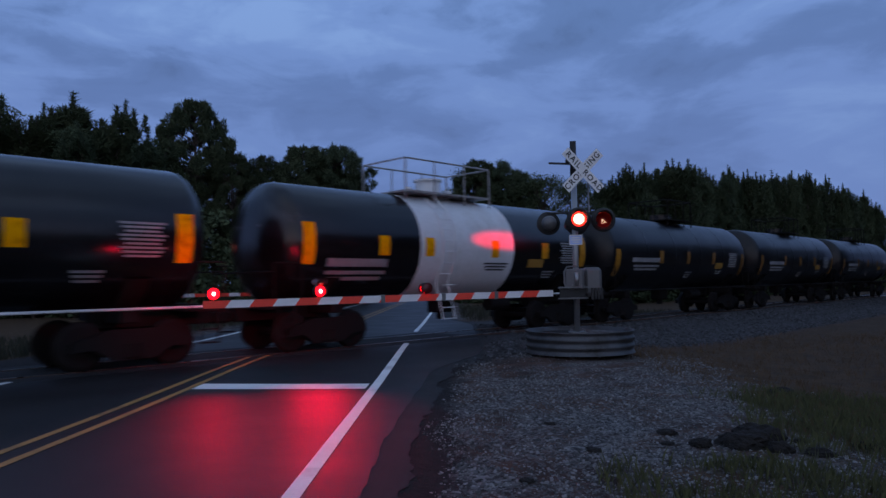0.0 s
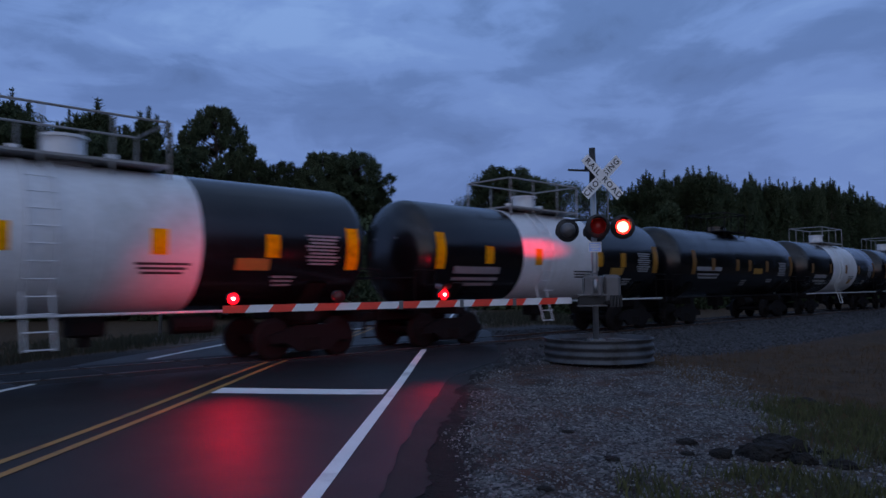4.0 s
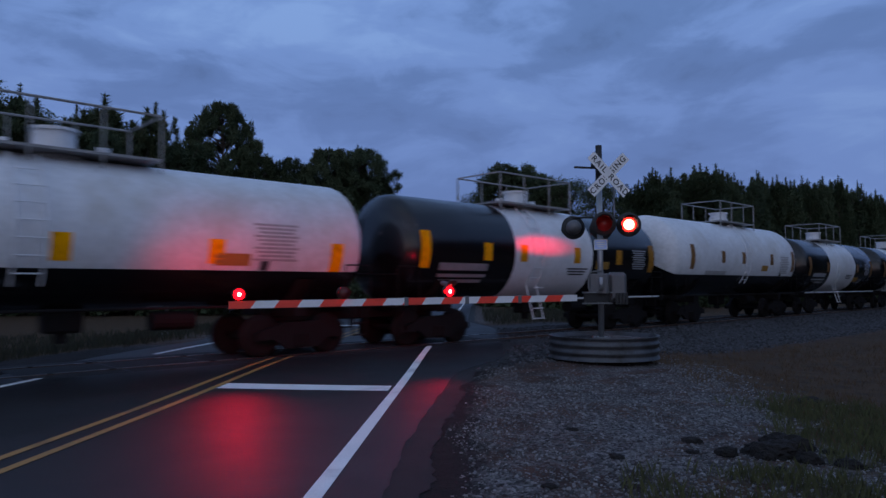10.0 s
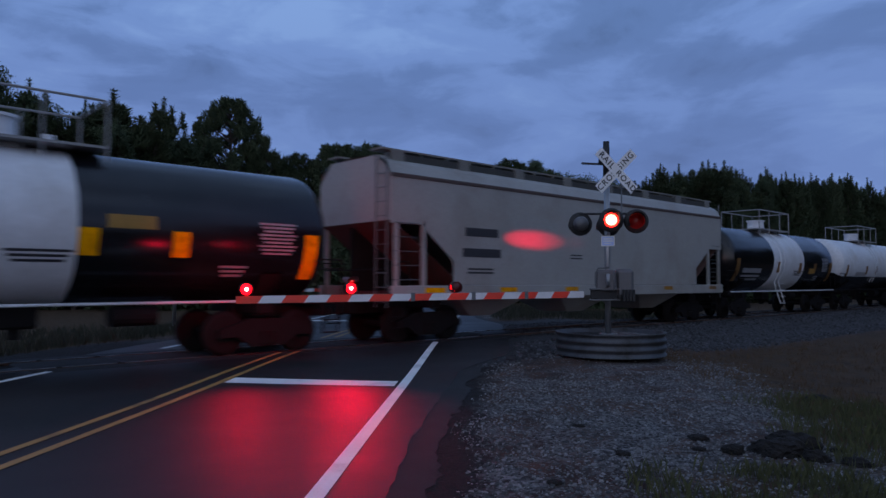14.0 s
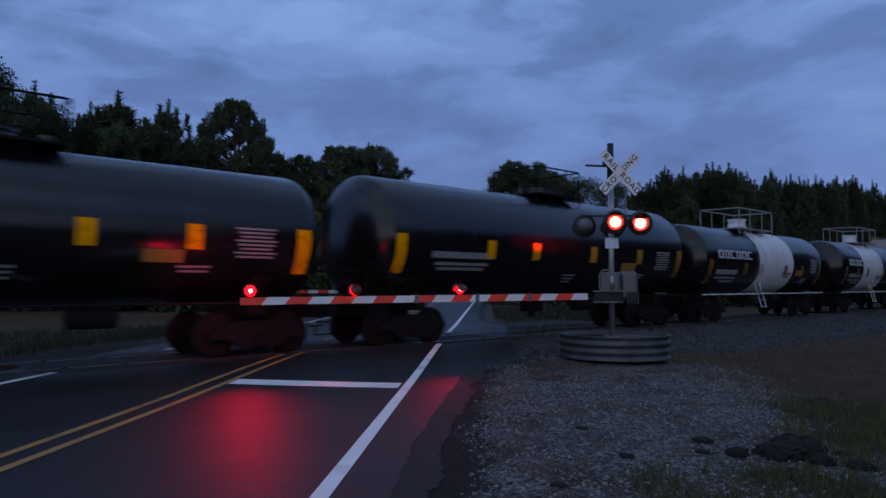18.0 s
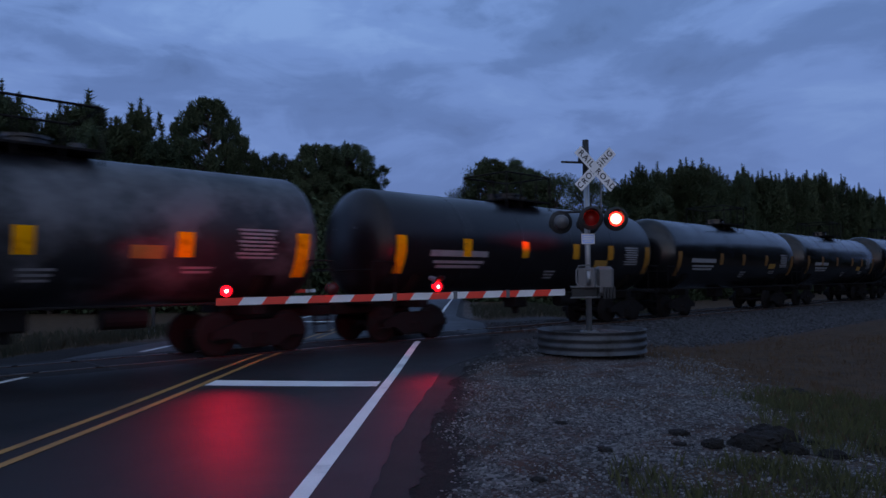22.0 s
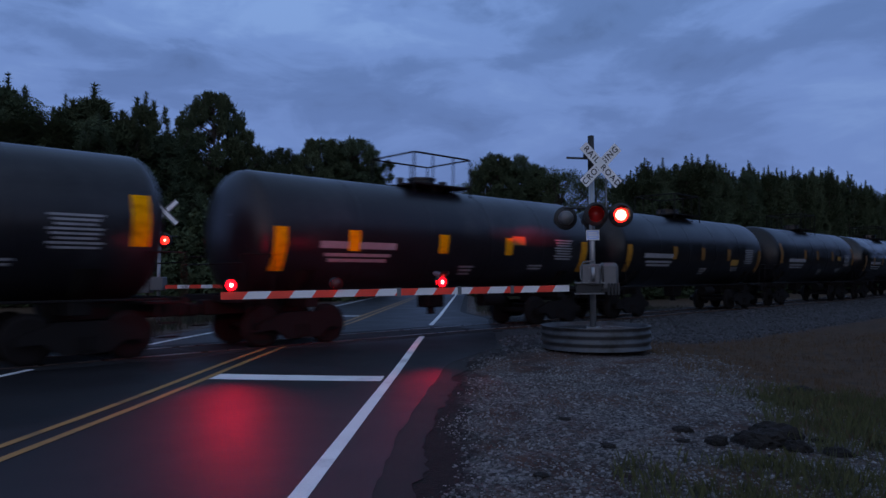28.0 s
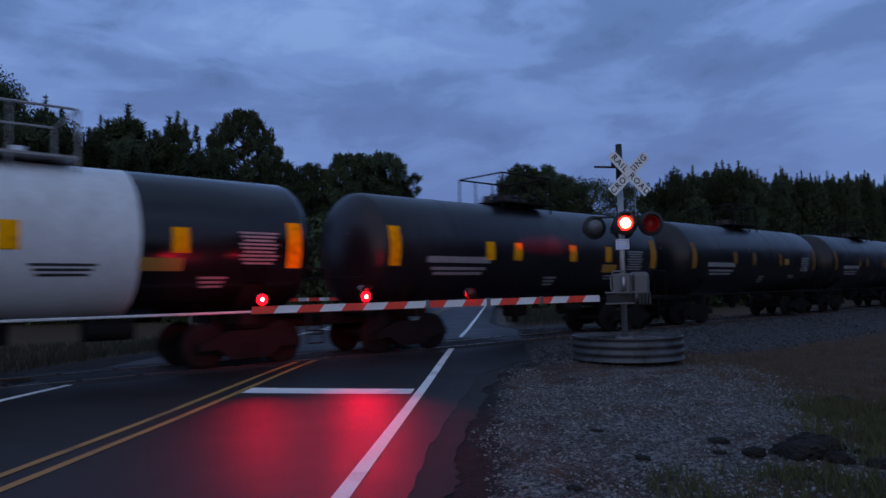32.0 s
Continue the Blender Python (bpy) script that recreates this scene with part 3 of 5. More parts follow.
def green_place(rnd):
    y = 2.5 + 9 * rnd.random() ** 1.2
    x = rnd.uniform(1.2, 7.5)
    lim = 1.6 + 0.5 * noise.noise((x, y, 5.0)) if y < 6.4 else 3.3 + 0.25 * (y - 6.4) + 0.6 * noise.noise((x, y, 5.0))
    return (x, y) if x > lim + rnd.gauss(0, 0.3) and noise.noise((x * 1.3, y * 1.3, 3.0)) + rnd.uniform(-0.5, 0.5) > 0.02 else None


def dry_place(rnd):
    x, y = rnd.uniform(2.0, 26), 3.5 + 22 * rnd.random() ** 1.3
    if across(x, y) > TRACK - 5.5 or x < 3.9 + 0.7 * noise.noise((x * 0.6, y * 0.6, 2.0)):
        return None
    return (x, y) if noise.noise((x * 0.9, y * 0.9, 6.0)) + rnd.uniform(-0.4, 0.4) > -0.1 else None


def far_place(rnd):
    q, s = TRACK + rnd.uniform(4.8, 16), rnd.uniform(-12, 40)
    x, y = NX * q + DX * s, NY * q + DY * s
    return (x, y) if not road_left(y) - 0.8 < x < road_right(y) + 0.8 else None


grass("green_grass", 24000, green_place, M_GRASS, "short green grass beside the gravel", 8, 0.19)
grass("dry_grass", 24000, dry_place, M_DRY, "thin dry brown grass on the bank", 9, 0.16)
grass("far_grass", 9000, far_place, M_FAR_GRASS, "rough grass beyond the track", 10, 0.40)

# a low dark heap of earth and broken asphalt at the gravel's edge, with loose lumps round it
rnd_heap = random.Random(17)
M_CLOD = mat("dark_earth", (0.022, 0.019, 0.017), 0.9, vary=0.4, scale=6, fine=50, bump=0.9, dist=0.03, spec=0.2)


def lump(x, y, rx, ry, rz, label, fine, sink):
    """An uneven clod, sunk a little into the ground."""
    bm = bmesh.new()
    bmesh.ops.create_icosphere(bm, subdivisions=fine, radius=1.0)
    for v in bm.verts:
        p = v.co.copy()
        k = 1 + 0.34 * noise.noise(p * 1.4 + Vector((x, y, 0))) + 0.14 * noise.noise(p * 3.0 + Vector((y, x, 0))) + 0.20 * noise.noise(p * 8.0 + Vector((x, 0, y)))
        v.co = Vector((p.x * rx * k, p.y * ry * k, p.z * rz * k))
    ob = link("clod", bm, M_CLOD)
    ob.matrix_basis = pose(x, y, ground_z(x, y) + rz * sink, 0, 0, rnd_heap.uniform(-50, 10))
    return tagged(ob, label, "lump")


lump(2.90, 7.15, 0.26, 0.20, 0.12, "low dark heap of earth at the gravel's edge", 4, 0.1)
for i in range(9):
    r = rnd_heap.uniform(0.07, 0.15)
    lump(2.86 + rnd_heap.gauss(0, 0.20), 7.2 + rnd_heap.gauss(0, 0.16), r * 1.2, r, r * 0.75, "dark lump of earth on the low heap", 3, 0.45)
for x, y, r in ((0.59, 6.0, 0.05), (1.35, 7.0, 0.06), (1.1, 8.3, 0.05), (2.30, 7.7, 0.09), (2.15, 7.2, 0.05), (3.45, 6.75, 0.10), (3.55, 7.3, 0.07), (2.75, 6.6, 0.05), (5.2, 11.3, 0.16), (4.15, 7.2, 0.10)):
    lump(x, y, r * 1.3, r, r * 0.5, "dark lump of broken asphalt on the gravel", 3, 0.4)

stones("ballast", 40000, bed_place, lambda r: r.uniform(0.025, 0.055), M_BALLAST, "grey crushed stone ballast under the track", "ballast", 4)

# ---- crossing signals ----


def sign_text(body, size, material, parent, m, name="lettering", spacing=1.0):
    cu = bpy.data.curves.new(name, "FONT")
    cu.body, cu.size, cu.extrude, cu.align_x, cu.align_y = body, size, 0.001, "CENTER", "CENTER"
    cu.offset, cu.space_character = 0.003, spacing
    tmp = bpy.data.objects.new("tmp", cu)
    scene.collection.objects.link(tmp)
    me = bpy.data.meshes.new_from_object(tmp.evaluated_get(bpy.context.evaluated_depsgraph_get()))
    bpy.data.objects.remove(tmp)
    me.materials.append(material)
    ob = new(name, me)
    ob.parent = parent
    ob.matrix_basis = m
    return ob


VANES = []   # (vane, lit with the left lamp?)


def crossbuck(parent, m, lettered=True):
    """Two crossed blades; local x to the right, z up, facing -y."""
    for k, (ang, words) in enumerate(((-45, ("RAIL", "ROAD")), (45, ("CROS", "SING")))):
        bm = box(B(), 0, 0, 0, 1.22, 0.004, 0.229, bevel=0.001)
        bl = part("crossbuck_blade", bm, M_SIGN if lettered else M_GALV, parent, "white blade with black letters" if lettered else "grey back of a sign blade", m @ pose(0, -0.008 * (1 - k), 0, 0, -ang, 0))
        if not lettered:
            part("strip", box(B(), 0, 0, 0, 1.20, 0.012, 0.13), M_SIGN, bl, "white reflective strip")
        if lettered:
            for j, w in enumerate(words):
                sign_text(w, 0.190, M_LETTER, bl, pose((-0.325, 0.325)[j], -0.0045, 0, 90, 0, 0), spacing=1.22)


def flasher(parent, m, left, core=1.0):
    """A round signal head facing local -y: disc, housing, lens, hood and an added blind that imitates switching off."""
    bm = B()
    lathe(bm, [(0.012, 0.0), (0.012, 0.262), (0.0, 0.27), (-0.012, 0.262), (-0.012, 0.155)], 32, "Y")
    head = part("signal_head", bm, M_BLACK, parent, "round black signal disc", m, True)
    bm = B()
    lathe(bm, [(0.012, 0.17), (0.10, 0.165), (0.20, 0.12), (0.22, 0.0)], 24, "Y")
    part("lamp_housing", bm, M_CABINET, head, "grey cast lamp housing", smooth=True)
    bm = B()
    lathe(bm, [(-0.012, 0.158), (-0.05, 0.144), (-0.068, 0.09), (-0.074, 0.0)], 28, "Y")
    part("lens", bm, M_LENS_ON, head, "lit red lens", smooth=True)
    bm = B()
    lathe(bm, [(-0.064 + 0.012 * core, 0.132 * core), (-0.072, 0.09 * core), (-0.082, 0.0)], 24, "Y")
    part("lamp_core", bm, M_CORE_ON, head, "white-hot centre of the lens", smooth=True)
    bm = B()
    prof = [(-0.01, 0.172), (-0.42, 0.178), (-0.42, 0.185), (-0.01, 0.180)]
    lathe(bm, prof, 20, "Y", arc=(radians(-35), radians(215)))
    part("hood", bm, M_BLACK, head, "black hood over the lens")
    bm = B()
    lathe(bm, [(-0.003, 0.0), (-0.003, 0.170), (0.003, 0.170), (0.003, 0.0)], 28, "Y", shift=(0, 0, -0.160))
    v = part("blind", bm, M_BLIND_AFTERGLOW, head, "red blind added to hide the lit lens", pose(0, -0.09, 0.160))
    VANES.append((v, (0, -0.09, 0.160), left, -1, 84))
    return head


def lamp_at(name, co, target, energy, cone, blend, radius=0.03, color=(1.0, 0.0, 0.034)):
    li = bpy.data.lights.new(name, "SPOT")
    li.energy, li.color, li.spot_size, li.spot_blend, li.shadow_soft_size = energy, color, radians(cone), blend, radius
    ob = new(name, li)
    ob.matrix_basis = look(co, target)
    return ob


def mast(name, base, label):
    g = thing(name, base, label, "crossing signal")
    bm = B()
    cyl(bm, (0, 0, 0.0), (0, 0, 3.6), 0.065, seg=18)
    part("mast", bm, M_ALU, g, "grey metal mast", smooth=True)
    bm = cyl(B(), (0, 0, 3.55), (0, 0, 4.36), 0.078, 0.070, seg=18)
    part("mast_top", bm, M_BLACK, g, "dark upper mast section", smooth=True)
    bm = box(B(), 0, 0, 0.02, 0.36, 0.36, 0.04, bevel=0.008)
    for x in (-0.13, 0.13):
        for y in (-0.13, 0.13):
            cyl(bm, (x, y, 0.03), (x, y, 0.10), 0.016, seg=6)
    part("base_plate", bm, M_GALV, g)
    return g


NEAR = (2.76, 15.80, 0.47)
near = mast("crossing_signal", pose(*NEAR), "grey mast with crossbuck and red flashing lamps in a steel ring")
crossbuck(near, pose(0.19, -0.14, 4.14 - NEAR[2], 0, 0, 16))
bm = cyl(B(), (0, 0, 0), (0.19, -0.13, 0), 0.02, seg=8)
part("crossbuck_bracket", bm, M_GALV, near, at=pose(0, 0, 4.10 - NEAR[2]))
bm = box(B(), -0.30, 0, 0, 0.52, 0.05, 0.045, bevel=0.01)
box(bm, -0.08, 0, 0.06, 0.2, 0.07, 0.09, bevel=0.01)
part("side_bracket", bm, M_BLACK, near, "dark side bracket", pose(0, 0, 4.31 - NEAR[2], 0, 3))
bm = cyl(B(), (-0.62, 0.1, 0), (0.62, 0.1, 0), 0.026, seg=10)
cyl(bm, (0, 0.02, -0.06), (0, 0.16, -0.06), 0.05, seg=10)
part("cross_arm", bm, M_BLACK, near, "black lamp cross arm", pose(0, 0, 3.20 - NEAR[2]))
flasher(near, pose(0.04, -0.30, 3.02 - NEAR[2], 0, 0, -8), True)
flasher(near, pose(0.60, -0.22, 3.00 - NEAR[2], 0, 0, -8), False)
flasher(near, pose(-0.58, 0.10, 2.97 - NEAR[2], 0, 0, 186), True)
flasher(near, pose(0.10, 0.36, 2.97 - NEAR[2], 0, 0, 186), False)
# small notice below the lamps
bm = box(B(), 0, 0, 0, 0.29, 0.006, 0.23, bevel=0.002)
notice = part("notice_plate", bm, M_SIGN, near, "small white notice with a blue panel", pose(0, -0.085, 2.57 - NEAR[2], 0, 0, -8))
part("notice_panel", box(B(), 0, -0.0045, 0, 0.25, 0.003, 0.19), M_BLUE, notice)
for i, (w, h) in enumerate(((0.20, 0.030), (0.21, 0.030), (0.16, 0.022))):
    part("notice_bar", box(B(), 0, -0.0075, 0.05 - 0.05 * i, w, 0.002, h), M_SIGN, notice)
# gate machine
bm = box(B(), 0.0, -0.12, 0, 0.40, 0.34, 0.46, bevel=0.03)
part("gate_machine", bm, M_CABINET, near, "grey gate machine case", pose(0, 0, 1.69 - NEAR[2], 0, 0, -20))
bm = cyl(B(), (0, -0.31, -0.15), (0, -0.31, 0.15), 0.045, seg=14)
part("machine_bulb", bm, M_ALU, near, "bright round fitting on the case", pose(0, 0, 1.69 - NEAR[2], 0, 0, -8), True)
bm = box(B(), 0.36, 0.05, 0, 0.40, 0.38, 0.66, bevel=0.07)
part("control_case", bm, M_CABINET, near, "grey steel control case", pose(0, 0, 1.62 - NEAR[2]))
part("case_door", box(B(), 0.36, -0.148, 0, 0.28, 0.02, 0.50, bevel=0.008), M_CABINET, near, at=pose(0, 0, 1.62 - NEAR[2]))
part("arm_bracket", box(B(), -0.15, -0.14, 0, 0.60, 0.06, 0.20, bevel=0.01), M_BLACK, near, "dark arm bracket", pose(0, 0, 1.38 - NEAR[2], 0, 0, 12))
for z in (0.12, -0.12):
    part("bracket_bar", box(B(), -0.15, -0.18, z, 0.68, 0.10, 0.035, bevel=0.006), M_GALV, near, at=pose(0, 0, 1.38 - NEAR[2], 0, 0, 12))
bm = tube(B(), [(-0.26, -0.2, -0.22), (-0.30, -0.2, -0.12), (-0.30, -0.2, 0.14), (-0.24, -0.2, 0.24), (0.0, -0.2, 0.26)], 0.02, 8)
part("cable_loop", bm, M_GALV, near, "bent cable conduit", pose(0, 0, 1.72 - NEAR[2]))
part("brace", cyl(B(), (0.34, 0.06, 3.20 - NEAR[2]), (0.34, 0.06, 3.98 - NEAR[2]), 0.017, seg=8), M_GALV, near, "thin upright brace beside the mast")
for k in range(4):
    part("counterweight", box(B(), 0.30 + 0.07 * k, -0.30, 1.36 - NEAR[2], 0.055, 0.05, 0.26, bevel=0.008), M_BLACK, near, "dark counterweight plate")
for x in (-0.12, 0.12):
    for z in (-0.14, 0.14):
        part("bolt", cyl(B(), (x, -0.255, 1.69 - NEAR[2] + z), (x, -0.30, 1.69 - NEAR[2] + z), 0.016, seg=6), M_GALV, near)

# the lowered arm
ROOT, TIP = Vector((2.20, 15.66, 1.38)), Vector((-4.36, 12.02, 1.335))
ARM_L = (TIP - ROOT).length
gate = thing("gate_arm", None, "lowered crossing gate arm in red and white stripes with red lamps", "crossing gate")
# arm frame: x from the root to the tip, z up
ax = (TIP - ROOT).normalized()
side = Vector((0, 0, 1)).cross(ax).normalized()
upv = ax.cross(side)
gate.matrix_basis = Matrix(((ax.x, side.x, upv.x, ROOT.x), (ax.y, side.y, upv.y, ROOT.y), (ax.z, side.z, upv.z, ROOT.z), (0, 0, 0, 1)))
STRIPES = 18
for i in range(STRIPES):
    x0, x1 = ARM_L * i / STRIPES, ARM_L * (i + 1) / STRIPES
    h0, h1 = 0.070 - 0.004 * i / STRIPES, 0.070 - 0.004 * (i + 1) / STRIPES
    k = 0.05
    bm = B()
    vs = []
    for y in (-0.022, 0.022):
        for x, h, sg in ((x0, h0, -1), (x1, h1, -1), (x1, h1, 1), (x0, h0, 1)):
            xx = x - sg * k
            if i == 0 and x == x0 or i == STRIPES - 1 and x == x1:
                xx = x
            vs.append(bm.verts.new((xx, y, sg * h)))
    for f in ((0, 1, 2, 3), (7, 6, 5, 4), (0, 4, 5, 1), (1, 5, 6, 2), (2, 6, 7, 3), (3, 7, 4, 0)):
        bm.faces.new([vs[j] for j in f])
    bmesh.ops.recalc_face_normals(bm, faces=bm.faces)
    part("stripe", bm, M_ARM_WHITE if i % 2 == 0 else M_ARM_RED, gate, "white stripe" if i % 2 == 0 else "red stripe")
for f in (0.20, 0.37, 0.55):
    part("joint_plate", box(B(), ARM_L * f, 0, 0, 0.09, 0.056, 0.165, bevel=0.006), M_GALV, gate)


def arm_lamp(x, left, steady=False, power=1.0, aim=(0, -1, -0.3)):
    """A lamp on the arm with a lens on each face. The road side is +y or -y of the arm, whichever looks at the road."""
    body = part("arm_lamp", box(B(), 0, 0, 0, 0.19, 0.05, 0.20, bevel=0.03), M_BLACK, gate, "small red lamp on the arm", pose(x, 0, 0.185))
    part("lamp_stem", box(B(), 0, 0, -0.105, 0.03, 0.03, 0.06), M_BLACK, body)
    for sgn in (1, -1):
        # lens made wider than life, its rim standing in for the red halo
        bm = B()
        lathe(bm, [(0.0, 0.100), (0.020 * sgn, 0.092), (0.034 * sgn, 0.055), (0.036 * sgn, 0.0)], 20, "Y", shift=(0, 0.025 * sgn, 0))
        part("lamp_lens", bm, M_LAMP_ON, body, "glowing red lens, widened to suggest its halo", smooth=True)
        bm = B()
        lathe(bm, [(0.034 * sgn, 0.034), (0.039 * sgn, 0.020), (0.041 * sgn, 0.0)], 16, "Y", shift=(0, 0.026 * sgn, 0))
        part("lamp_core", bm, M_LAMP_CORE, body, "white-hot centre of the lens", smooth=True)
        bm = B()
        lathe(bm, [(0.0, 0.112), (0.060 * sgn, 0.113), (0.060 * sgn, 0.117), (0.0, 0.116)], 18, "Y", shift=(0, 0.025 * sgn, 0), arc=(radians(-40), radians(220)))
        part("lamp_hood", bm, M_BLACK, body)
        if not steady:
            # blind added so that the steadily glowing lens seems to go out
            bm = B()
            lathe(bm, [(-0.002, 0.0), (-0.002, 0.110), (0.002, 0.110), (0.002, 0.0)], 18, "Y", shift=(0, 0, -0.100))
            v = part("blind", bm, M_BLIND, body, "red blind added to hide the lit lens", pose(0, 0.076 * sgn, 0.100))
            VANES.append((v, (0, 0.076 * sgn, 0.100), left, sgn, 125))
    w = gate.matrix_basis @ Vector((x, 0, 0.185))
    front = -side if side.y > 0 else side
    p = w + front * 0.070
    lamp_at("arm_lamp_beam", p, p + Vector(aim), RED_BEAM * power, 84, 1.0, 0.003).scale = (0.72, 1.0, 1.0)
    p = w - front * 0.070
    lamp_at("arm_lamp_back_beam", p, p + Vector((-0.37, 0.93, 0.0)), RED_SIDE, 118, 1.0, 0.003)


for x, left, steady, power, aim in ((ARM_L - 0.17, True, True, 0.20, (0.30, -1.0, -0.24)), ((Vector((-2.53, 13.05, 1.5)) - ROOT).length, True, False, 0.52, (0.09, -1.0, -0.20)),
                                    ((Vector((-0.59, 14.13, 1.5)) - ROOT).length, False, False, 0.14, (0.0, -1.0, -0.2))):
    arm_lamp(x, left, steady, power, aim)
for x, y in ((-0.58, 0.10), (0.10, 0.36)):
    p = Vector((NEAR[0] + x, NEAR[1] + y + 0.09, 2.97))
    lamp_at("back_beam", p, p + Vector((-0.16, 1.0, -0.01)), RED_BACK, 29, 1.0, 0.05).scale = (1.0, 0.27, 1.0)

# corrugated steel ring round the mast, filled with stone
ring = thing("guard_ring", pose(2.86, 16.15, 0.0), "round corrugated galvanised steel guard filled with stone", "guard ring")
bm = B()
prof = [(0.5 * i / 24, 1.22 + 0.022 * math.cos(2 * math.pi * 3 * i / 24)) for i in range(25)] + [(0.5, 1.19), (0.0, 1.19)]
lathe(bm, prof, 64, "Z")
part("ring_wall", bm, M_RING, ring, "corrugated steel wall", pose(0, 0, 0.03))
bm = B()
lathe(bm, [(0.40, 1.2), (0.44, 0.8), (0.46, 0.0)], 40, "Z")
part("ring_fill", bm, M_GROUND, ring, "stone fill", pose(0, 0, 0.03))

# the signal beyond the track
FAR = (-11.55, 25.4, -0.1)
far_m = mast("crossing_signal", pose(*FAR), "far crossing signal mast seen between the cars with crossbuck")
crossbuck(far_m, pose(0.15, 0.12, 4.12 - FAR[2], 0, 0, 24), False)
part("cross_arm", cyl(B(), (-0.7, 0, 0), (0.7, 0, 0), 0.026, seg=10), M_BLACK, far_m, "black lamp cross arm", pose(0, 0, 3.20 - FAR[2]))
flasher(far_m, pose(-0.62, -0.2, 3.05 - FAR[2], 0, 0, 24), True, 0.5)
flasher(far_m, pose(0.30, -0.2, 3.05 - FAR[2], 0, 0, 24), False, 0.5)
part("gate_machine", box(B(), 0.0, 0.0, 0, 0.5, 0.4, 0.5, bevel=0.03), M_CABINET, far_m, "grey gate machine case", pose(0, 0, 1.45 - FAR[2]))
part("control_case", box(B(), -0.7, 0.1, 0, 0.8, 0.4, 0.5, bevel=0.03), M_CABINET, far_m, "grey steel control case", pose(0, 0, 1.35 - FAR[2]))
far_arm = thing("gate_arm", pose(FAR[0] + 0.3, FAR[1] - 0.1, 1.33), "far red and white gate arm beyond the train", "crossing gate")
for i in range(14):
    part("stripe", box(B(), 0.2 + 0.42 * i, 0, 0, 0.42, 0.04, 0.13), M_ARM_WHITE if i % 2 else M_ARM_RED, far_arm, "white stripe" if i % 2 else "red stripe", pose(0, 0, 0, 0, 0, 29))

# ---- the train ----
TANK_R, TANK_Z = 1.50, 2.50     # set anew for a car with a fatter tank


def truck(car, x):
    """A two-axle truck: side frames, bolster, springs, wheelsets."""
    bm = box(B(), 0, 0, 0.52, 0.42, 2.1, 0.26, bevel=0.03)
    t = part("truck", bm, M_FRAME, car, "black two-axle truck", pose(x, 0, 0))
    bm = B()
    vs = [(-1.15, 0.55), (-1.15, 0.38), (-0.75, 0.40), (-0.42, 0.18), (0.42, 0.18), (0.75, 0.40), (1.15, 0.38), (1.15, 0.55), (0.45, 0.78), (-0.45, 0.78)]
    a = [bm.verts.new((px, -0.07, pz)) for px, pz in vs]
    b = [bm.verts.new((px, 0.07, pz)) for px, pz in vs]
    bm.faces.new(a), bm.faces.new(b[::-1])
    for i in range(len(vs)):
        j = (i + 1) % len(vs)
        bm.faces.new((a[i], b[i], b[j], a[j]))
    bmesh.ops.recalc_face_normals(bm, faces=bm.faces)
    sf = part("side_frame", bm, M_FRAME, t, at=pose(0, -1.02, 0))
    again(sf, pose(0, 1.02, 0))
    sp = part("spring", cyl(B(), (0, -1.10, 0.24), (0, -1.10, 0.50), 0.055, seg=8), M_FRAME, t, at=pose(-0.14, 0, 0))
    again(sp, pose(0, 0, 0)), again(sp, pose(0.14, 0, 0))
    for sg in (1, -1):
        bm = B()
        for y in (-1, 1):
            prof = [(y * 0.82, 0.0), (y * 0.82, 0.16), (y * 0.80, 0.36), (y * 0.82, 0.46), (y * 0.70, 0.455), (y * 0.685, 0.49), (y * 0.66, 0.49), (y * 0.66, 0.38), (y * 0.69, 0.16), (y * 0.69, 0.0)]
            lathe(bm, prof, 26, "Y")
        cyl(bm, (0, -0.95, 0), (0, 0.95, 0), 0.085, seg=12)
        part("wheelset", bm, M_WHEEL, t, "steel wheels on an axle", pose(sg * 0.89, 0, 0.46))
    return t


